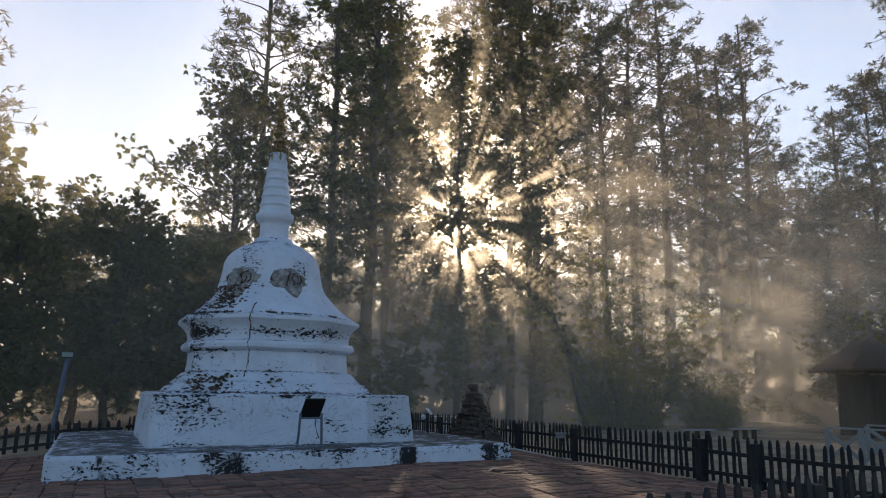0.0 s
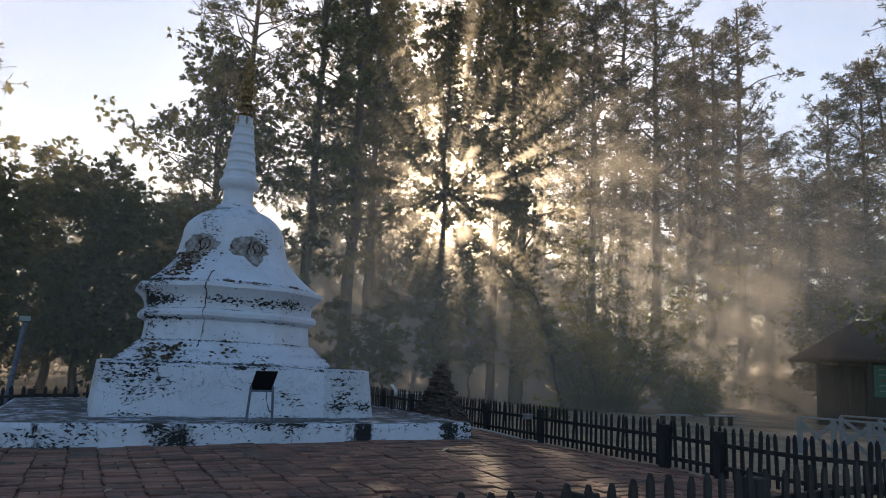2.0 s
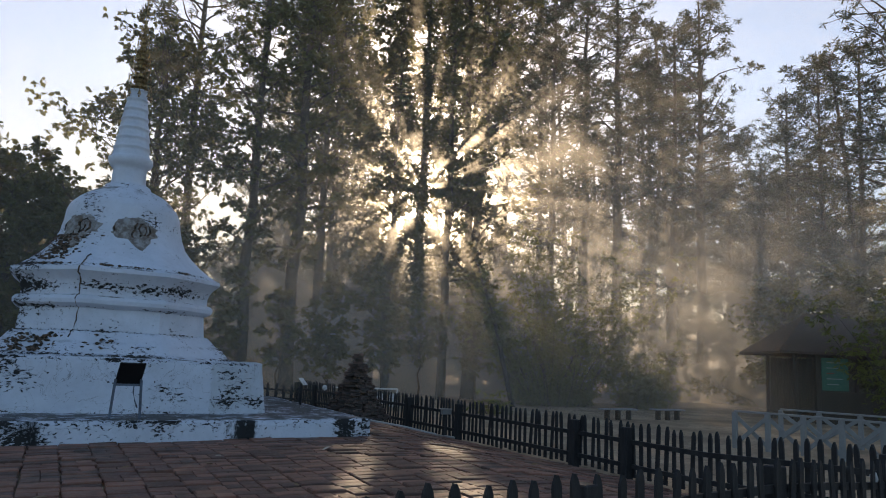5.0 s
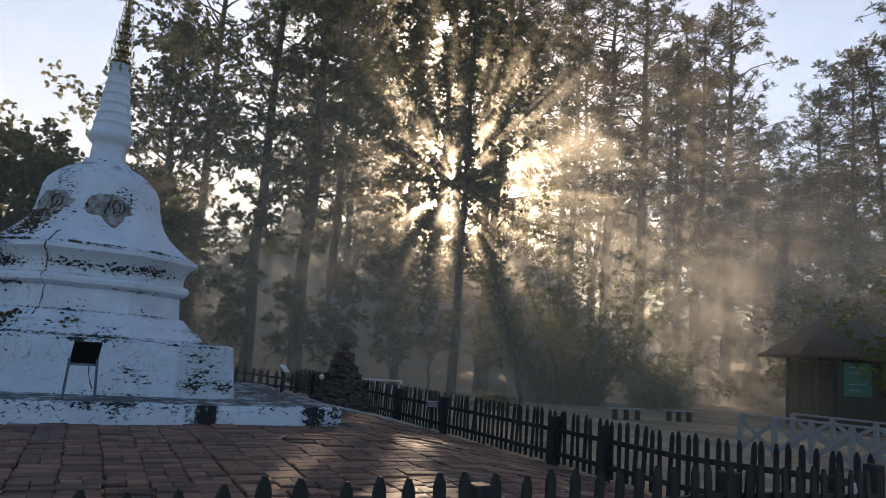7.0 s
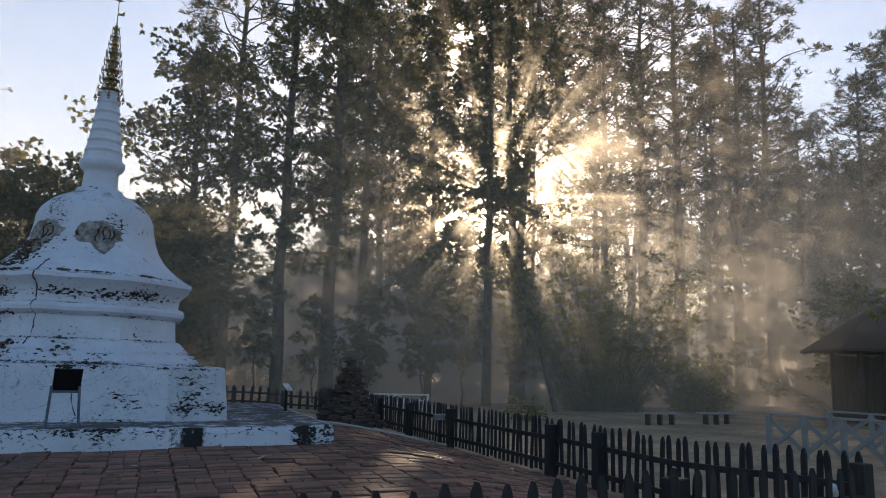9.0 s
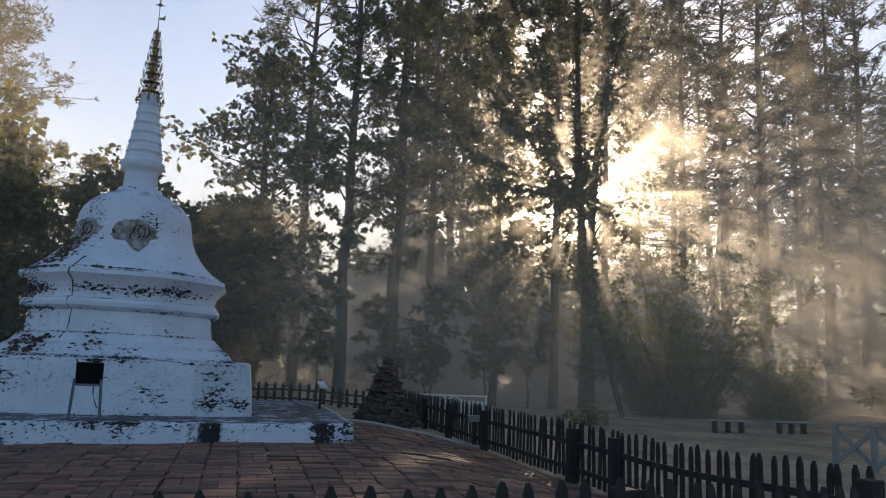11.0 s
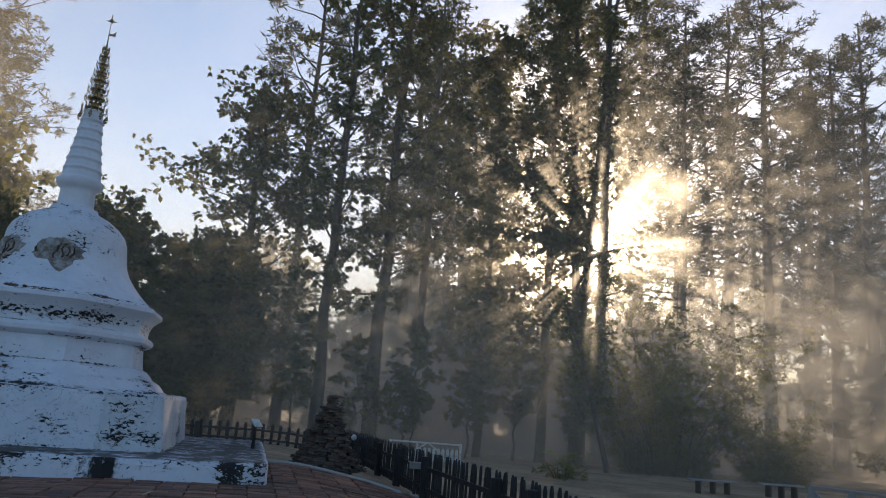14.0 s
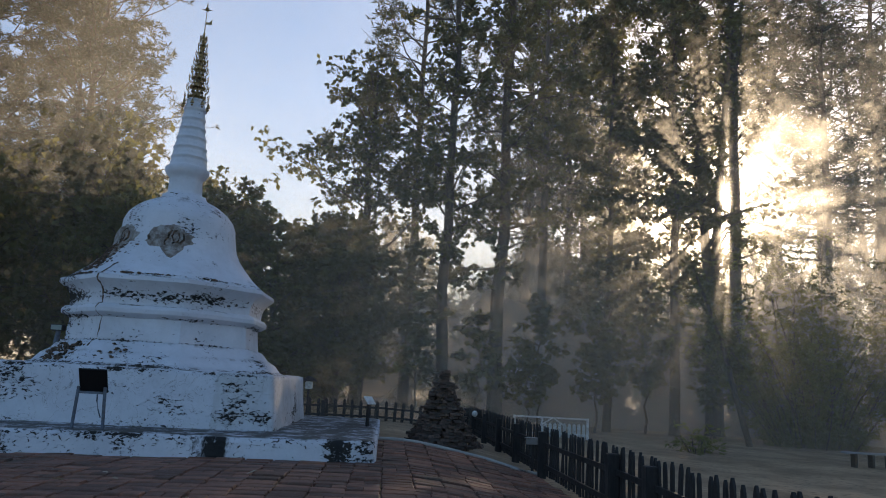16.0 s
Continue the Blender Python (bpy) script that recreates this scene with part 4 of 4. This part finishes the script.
BROAD = "tall broad-leaved tree with a dark trunk and large drooping leaves"
PINE = "tall pine with a bare trunk and feathery crown in the mist"
t1 = put(tree("broadleaf_tree", BROAD, 34, 0.33, 7, 3.9, 52, 6200, 21, size=0.36), 7.8, 22.0, copy=False)
t2 = put(tree("broadleaf_tree", BROAD, 36, 0.42, 8, 3.8, 54, 6200, 22, size=0.36), 11.1, 24.6, copy=False)
t3 = put(tree("broadleaf_tree", "tall tree with a pale straight trunk and open crown", 38, 0.36, 15, 4.6, 46, 6500, 23, bark="pale_bark"), 15.2, 32.9, copy=False)
t4 = put(tree("broadleaf_tree", "leafy slender tree with large dark leaves down to its foot", 27, 0.24, 3.0, 3.3, 64, 8500, 24, size=0.38), 17.7, 25.5, copy=False)
t5 = put(tree("broadleaf_tree", BROAD, 33, 0.3, 7.5, 3.6, 56, 7500, 25, size=0.38), 21.5, 25.0, copy=False)
t6 = put(tree("forked_tree", "tall dark tree whose trunk forks in two", 36, 0.5, 7.5, 4.6, 62, 7800, 26, size=0.38, fork=6.6), 24.8, 27.1, turn=-20, copy=False)
dark = put(tree("broadleaf_tree", "spreading dark leafy tree behind the stupa", 21, 0.4, 2.0, 5.2, 70, 12500, 27, size=0.34, clump=1.4), 3.2, 27.6, copy=False)
low = put(tree("young_tree", "low dense dark leafy tree beyond the fence", 10, 0.2, 0.8, 3.2, 44, 7000, 28, size=0.33, clump=1.35), -3.4, 19.5, copy=False)
p1 = put(tree("pine", PINE, 45, 0.6, 17, 6.4, 66, 12500, 41, size=0.5, pine=True, narrow=0.1, clump=1.15), 46.3, 41.7, copy=False)
p2 = put(tree("pine", PINE, 40, 0.4, 14, 5.6, 60, 11500, 42, size=0.5, pine=True, narrow=0.1, clump=1.15), 37.2, 34.9, copy=False)
p3 = put(tree("pine", PINE, 38, 0.55, 11, 6.2, 62, 12000, 43, size=0.5, pine=True, narrow=0.1, fork=9.0, clump=1.15), 56.8, 43.0, copy=False)
left = put(tree("pine", "large pine with grey-green needles beyond the fence", 33, 0.45, 6.0, 7.4, 100, 40000, 44, size=0.42, pine=True, narrow=0.1, lean=(1.2, 0), clump=1.15), -17.3, 33.0, copy=False)

for ob, x, y, turn, s, tall in (
        (low, -7.6, 18, 70, 0.95, 1), (low, -0.6, 18.5, 140, 0.95, 0.9), (low, 2.4, 21, 220, 0.95, 0.9), (low, -10.8, 23, 20, 1.3, 1.1),
        (low, -14.5, 17, 120, 1.1, 1), (low, -5, 26, 190, 1.15, 1), (low, -12, 26, 240, 1.2, 1), (low, -18, 23, 310, 1.2, 1), (low, -20, 28, 15, 1.3, 1), (low, 1.5, 26, 330, 1.1, 0.9), (dark, -13.5, 29, 80, 0.72, 0.8), (dark, -19, 30, 200, 0.8, 0.9), (low, 42, 15, 10, 1.0, 0.8), (low, 41, 9, 50, 1.0, 0.8),
        (p2, 6.3, 37, 200, 0.95, 1.1), (t3, 23, 52, 10, 1.05, 1.1),
        (p1, 16.5, 46, 80, 0.9, 1.0), (p1, 20, 58, 160, 1.05, 1.0)):
    put(ob, x, y, turn, s, tall=tall)


def stand(ob, az, dist, turn, s, tall=1.0):
    return put(ob, math.sin(radians(az)) * dist, -18.5 + math.cos(radians(az)) * dist, turn, s, tall=tall)


for i, (az, dist, s, tall) in enumerate((
        (31, 86, 1.1, 1.0), (34, 74, 0.98, 1.0), (36.5, 90, 1.1, 1.0), (40, 76, 1.0, 1.05), (42, 88, 1.0, 1.05), (44, 78, 1.05, 1.0), (46.2, 76, 0.96, 0.95),
        (48.2, 80, 0.8, 0.92), (50.2, 78, 0.7, 0.88), (52.2, 72, 0.72, 0.9), (54.3, 65, 0.8, 0.92), (56.5, 66, 0.8, 1.0), (59.5, 58, 0.85, 1.0), (63, 60, 0.9, 1.0), (49, 104, 0.8, 1), (45, 106, 1, 1), (53, 96, 0.8, 0.9),
        (39, 108, 1.0, 1), (20, 98, 0.95, 1), (14, 90, 0.9, 1), (5, 92, 0.5, 1), (0, 96, 0.42, 1), (-5, 90, 0.4, 1), (-10, 92, 0.42, 1), (-16, 84, 0.45, 1))):
    stand((p1, p2, p3)[i % 3], az, dist, 47 * i, s, tall)
for i in range(6):
    stand(dark, 14 + 5.0 * i, 112 + 7 * (i % 3), 67 * i, 1.2 + 0.1 * (i % 2), 0.95 + 0.05 * (i % 3))
for ob, x, y, turn, s, tall in ((t5, 25.5, 47, 100, 0.95, 1.05), (t2, 19.5, 43, 120, 0.95, 1.05), (p1, 30, 47, 35, 0.9, 1.28), (p2, 26, 56, 115, 0.85, 1.25), (p1, 37, 58, 215, 0.95, 1.3), (p1, 41, 49, 300, 0.9, 1.3), (p1, 31, 37, 140, 0.85, 1.45)):
    put(ob, x, y, turn, s, tall=tall)
for i in range(6):
    stand(dark, 44 + 4.2 * i, 90 + 6 * (i % 2), 31 + 83 * i, 1.15 + 0.12 * (i % 3), 0.85 + 0.1 * (i % 2))
for i in range(15):
    stand(low, -4 + 2.7 * i, 84 + 9 * (i % 3), 53 * i, 1.4 + 0.2 * (i % 2), 0.85 + 0.25 * (i % 4) / 3)
for az, dist, s in ((-18.5, 62, 0.95), (-24, 50, 0.9), (-30, 46, 0.9)):
    stand(left, az, dist, az * 9, s)


sapling = put(tree("sapling", "thin sapling with a few large drooping leaves between the trunks", 7.0, 0.06, 1.6, 1.5, 18, 520, 61, size=0.46, clump=0.8), 13.4, 24.0, copy=False)
for x, y, turn, s, tall in ((16.2, 22.6, 80, 1.0, 0.8), (19.6, 24.4, 150, 1.1, 1.0), (9.7, 21.4, 220, 0.9, 0.9), (23.2, 23.6, 290, 1.0, 0.75), (12.2, 20.8, 20, 0.8, 0.7), (6.4, 20.5, 110, 1.0, 0.9)):
    put(sapling, x, y, turn, s, tall=tall)


def undergrowth():
    """Leafy shrubs between the trunks, which nobody could count."""
    rng = np.random.default_rng(77)
    c, s = [], []
    for i in range(520):
        az, d = radians(rng.uniform(-28, 66)), rng.uniform(60, 105)
        x, y = math.sin(az) * d, -18.5 + math.cos(az) * d
        if 15 < x < 40 and y < 22:
            continue
        c.append((x, y, ground_z(x, y) + rng.uniform(0.2, 2.6)))
        s.append(rng.uniform(0.7, 1.7))
    vs, fs = leaf_cloud(c, s, 60000, rng, 0.34, 0.3, 0.3)
    ob = new("undergrowth", fast_mesh("undergrowth", vs, fs, M["leaf"]))
    tagged(ob, "dark shrubs and saplings between the tree trunks", "shrubs", kind="stuff")


undergrowth()


def bamboo(x, y, h, spread, culms, leaves, seed, label):
    root = thing("bamboo_clump", (x, y, ground_z(x, y) - 0.05), label, "bamboo", "green clumps beyond the fence")
    rng = np.random.default_rng(seed)
    V, F, c, s = [], [], [], []
    for i in range(culms):
        a, q = rng.uniform(0, 6.28), rng.uniform(0, 1) ** 0.5
        p = Vector((math.cos(a) * q * spread * 0.4, math.sin(a) * q * spread * 0.4, -0.2))
        pts = limb_points(p, (math.cos(a) * q * 0.5, math.sin(a) * q * 0.5, 1), h * rng.uniform(0.45, 1.05), rng, 7, 0.08, -0.085)
        vs, fs = tube(pts, list(np.linspace(0.03, 0.008, 8)), 5)
        o = len(V)
        V += vs
        F += [tuple(o + j for j in f) for f in fs]
        for k in range(0, 8):
            c.append(tuple(pts[k] + Vector((0, 0, 0.6 if k == 0 else 0))))
            s.append(rng.uniform(0.55, 1.25))
    part("culm", mesh_of("culm", V, F, M["bark"], True), None, root)["kind"] = "stuff"
    vs, fs = leaf_cloud(c, s, leaves, rng, 0.27, 0.5, 0.14)
    part("leaves", fast_mesh("leaves", vs, fs, M["bamboo"]), None, root)


bamboo(26.0, 18.8, 11.6, 4.6, 64, 28000, 1, "dense green bamboo clump with arching tops")
bamboo(31.2, 17.0, 3.9, 3.2, 14, 7000, 2, "low yellow-green bush beside the bamboo clump")
bamboo(16.8, 10.8, 1.25, 0.8, 9, 420, 3, "small pale-leaved bush beyond the fence")
bamboo(33.0, 0.7, 7.6, 2.0, 26, 9000, 4, "drooping dark bush beside the shelter")


def leaning_trunk():
    root = thing("leaning_tree", (22.0, 17.0, ground_z(22, 17) - 0.05), "thin bare leaning trunk beside the bamboo clump", "tree")
    rng = np.random.default_rng(5)
    pts = limb_points((0, 0, -0.3), (-0.22, 0.1, 1), 9.5, rng, 9, 0.035)
    vs, fs = tube(pts, list(np.linspace(0.16, 0.05, 10)), 9)
    part("trunk", mesh_of("trunk", vs, fs, M["bark"], True), None, root)
    v, f = leaf_cloud([tuple(p) for p in pts[4:]], [0.7] * 6, 500, rng, 0.32, 0.5, 0.28)
    part("leaves", fast_mesh("leaves", v, f, M["leaf"]), None, root)


leaning_trunk()


# ---- mist and distance ----
def mist(dist, top, material, bend=0.0, east=0.0):
    """A billowing veil of mist that hangs between the trees. bend, east: how far its western half hangs forward and its eastern end hangs back."""
    a = radians(SUN_AZ)
    c, s = Vector((math.sin(a), math.cos(a), 0)), Vector((math.cos(a), -math.sin(a), 0))
    o = Vector((0, -18.5, 0)) + c * dist
    xs, zs = np.linspace(-120, 120, 61), np.linspace(-1.5, top, 9)
    vs = []
    for z in zs:
        for x in xs:
            d = 1.6 * noise.noise((x * 0.05, z * 0.06, dist)) - bend * min(1, max(0, -x / 24)) + east * ease(4, 15, x)
            vs.append(o + s * float(x) + c * d + Vector((0, 0, float(z))))
    n = len(xs)
    fs = [(j * n + i, j * n + i + 1, (j + 1) * n + i + 1, (j + 1) * n + i) for j in range(len(zs) - 1) for i in range(n - 1)]
    ob = new("mist", mesh_of("mist", vs, fs, material, True))
    tagged(ob, "thin bank of sunlit morning mist between the trees", "mist", kind="stuff")


for dist in (31.5, 34, 36.5, 39.5, 42.5, 45.5):
    mist(dist, 40, M["mist"], 7.0, max(0.0, 0.45 * (40 - dist)))
for dist in (53, 62, 74, 92, 116):
    mist(dist, 60, M["mist_far"])


def far_hills():
    """A low wooded rise that closes the view behind the forest."""
    vs, fs, n = [], [], 120
    for i in range(n + 1):
        a = 2 * math.pi * i / n
        r = 190 + 25 * noise.noise((math.cos(a) * 2, math.sin(a) * 2, 0))
        top = 17 + 7 * noise.noise((math.cos(a) * 5, math.sin(a) * 5, 3)) + 2.5 * noise.noise((math.cos(a) * 30, math.sin(a) * 30, 3))
        for q, z in ((0, -3), (18, top * 0.6), (45, top), (90, top * 0.9), (130, -4)):
            vs.append((math.sin(a) * (r + q), math.cos(a) * (r + q), z))
    for i in range(n):
        fs += [(5 * i + j, 5 * i + 5 + j, 5 * i + 6 + j, 5 * i + 1 + j) for j in range(4)]
    ob = new("backdrop", mesh_of("backdrop", vs, fs, M["leaf_far"], True))
    tagged(ob, "low wooded hills far behind the forest", "hills", kind="structure")


far_hills()


# ---- paving ----
def paver_mesh(w, d, seed):
    rng = random.Random(seed)
    t = 0.012
    vs = [(-w / 2, -d / 2, -0.05), (w / 2, -d / 2, -0.05), (w / 2, d / 2, -0.05), (-w / 2, d / 2, -0.05)]
    vs += [(-w / 2, -d / 2, -t), (w / 2, -d / 2, -t), (w / 2, d / 2, -t), (-w / 2, d / 2, -t)]
    vs += [((-w / 2 + t) + rng.gauss(0, 0.003), (-d / 2 + t) + rng.gauss(0, 0.003), 0), ((w / 2 - t), (-d / 2 + t), rng.gauss(0, 0.003)), ((w / 2 - t) + rng.gauss(0, 0.003), (d / 2 - t), 0), ((-w / 2 + t), (d / 2 - t) + rng.gauss(0, 0.003), 0)]
    fs = [(8, 9, 10, 11)] + [(a + o, (a + 1) % 4 + o, (a + 1) % 4 + o + 4, a + o + 4) for o in (0, 4) for a in range(4)]
    return vs, fs


EDGE_X, EDGE_Y = (4.7, 5.6, 6.4, 7.3, 8.0, 8.4), (0.25, 0.1, -0.12, -0.55, -1.15, -1.7)


def paving_edge():
    """The pale edging that bounds the paving beside the mound."""
    pts = [Vector((x, y, ground_z(x, y) + 0.01)) for x, y in ((float(v), float(np.interp(v, EDGE_X, EDGE_Y))) for v in np.linspace(4.85, 8.25, 18))]
    vs, fs = tube(pts, [0.04] * len(pts), 6)
    ob = new("kerb", mesh_of("kerb", vs, fs, M["white_stone"], True))
    tagged(ob, "narrow pale concrete edging along the brick paving", "kerb", kind="structure")


paving_edge()


def fallen_leaves():
    rng = random.Random(31)
    vs = [(0, -0.09, 0), (0.045, -0.02, 0.012), (0.03, 0.06, 0.02), (0, 0.1, 0.012), (-0.035, 0.05, 0.025), (-0.045, -0.02, 0.014), (0, 0, 0.004)]
    me = mesh_of("fallen_leaf", vs, [(0, 1, 6), (1, 2, 6), (2, 3, 6), (3, 4, 6), (4, 5, 6), (5, 0, 6)], M["dry_leaf"])
    for i in range(46):
        x, y = rng.uniform(-5, 7.6), rng.uniform(-12.5, -4.8)
        ob = new("fallen_leaf", me)
        s = rng.uniform(0.5, 1.0)
        ob.matrix_world = pose(x, y, ground_z(x, y) + 0.01, rng.gauss(0, 5), rng.gauss(0, 5), rng.uniform(0, 360)) @ Matrix.Diagonal((s, s, s, 1))
        tagged(ob, "dry pale leaf fallen on the brick paving", "leaf", "fallen leaves")


fallen_leaves()


def paving():
    rng = random.Random(8)
    root = thing("pavement", (0, 0, 0), "worn terracotta pavers laid in staggered courses with mossy patches", "paving", kind="structure")
    w, d, gap = 0.44, 0.225, 0.014
    ms = []
    for i in range(5):
        vs, fs = paver_mesh(w, d, i)
        ms.append(mesh_of("paver", vs, fs, M["paver"]))
    V, F, near = [], [], 0
    for j in range(int(15.9 / (w + gap))):
        x = -7.5 + j * (w + gap)
        y = -15.0 + rng.uniform(0, d)
        while y < 8.5:
            if not (-4.4 < x < 4.5 and -3.9 < y < 4.1) and y > -15.1 + 0.19 * (x + 5.5) + 0.8 and not (y > 2.5 and x < -3) and not (x > 4.5 and y > float(np.interp(x, EDGE_X, EDGE_Y)) - 0.12):
                z = ground_z(x, y) + rng.gauss(0, 0.009)
                e = 0.2
                sx = math.degrees(math.atan2(ground_z(x, y + e) - ground_z(x, y - e), 2 * e))
                sy = -math.degrees(math.atan2(ground_z(x + e, y) - ground_z(x - e, y), 2 * e))
                m = pose(x + rng.gauss(0, 0.011), y, z, sx + rng.gauss(0, 0.8), sy + rng.gauss(0, 0.7), rng.gauss(0, 1.0))
                halves = [(0, 1)] if rng.random() < 0.7 else [(-0.25, 0.485), (0.25, 0.485)]
                for o, q in halves:
                    mm = m @ Matrix.Translation((o * w, 0, 0)) @ Matrix.Diagonal((q, 1, 1, 1))
                    if 1.0 < x < 7.6 and -11.0 < y < -4.4 and near < 300:
                        near += 1
                        part("paver", rng.choice(ms), None, root).matrix_world = mm
                    else:
                        vs, fs = paver_mesh(w, d, rng.randrange(9))
                        n = len(V)
                        V += [mm @ Vector(v) for v in vs]
                        F += [tuple(n + i for i in f) for f in fs]
            y += d + gap
    ob = part("pavers", mesh_of("pavers", V, F, M["paver_far"]), None, root)
    ob["kind"] = "stuff"


paving()
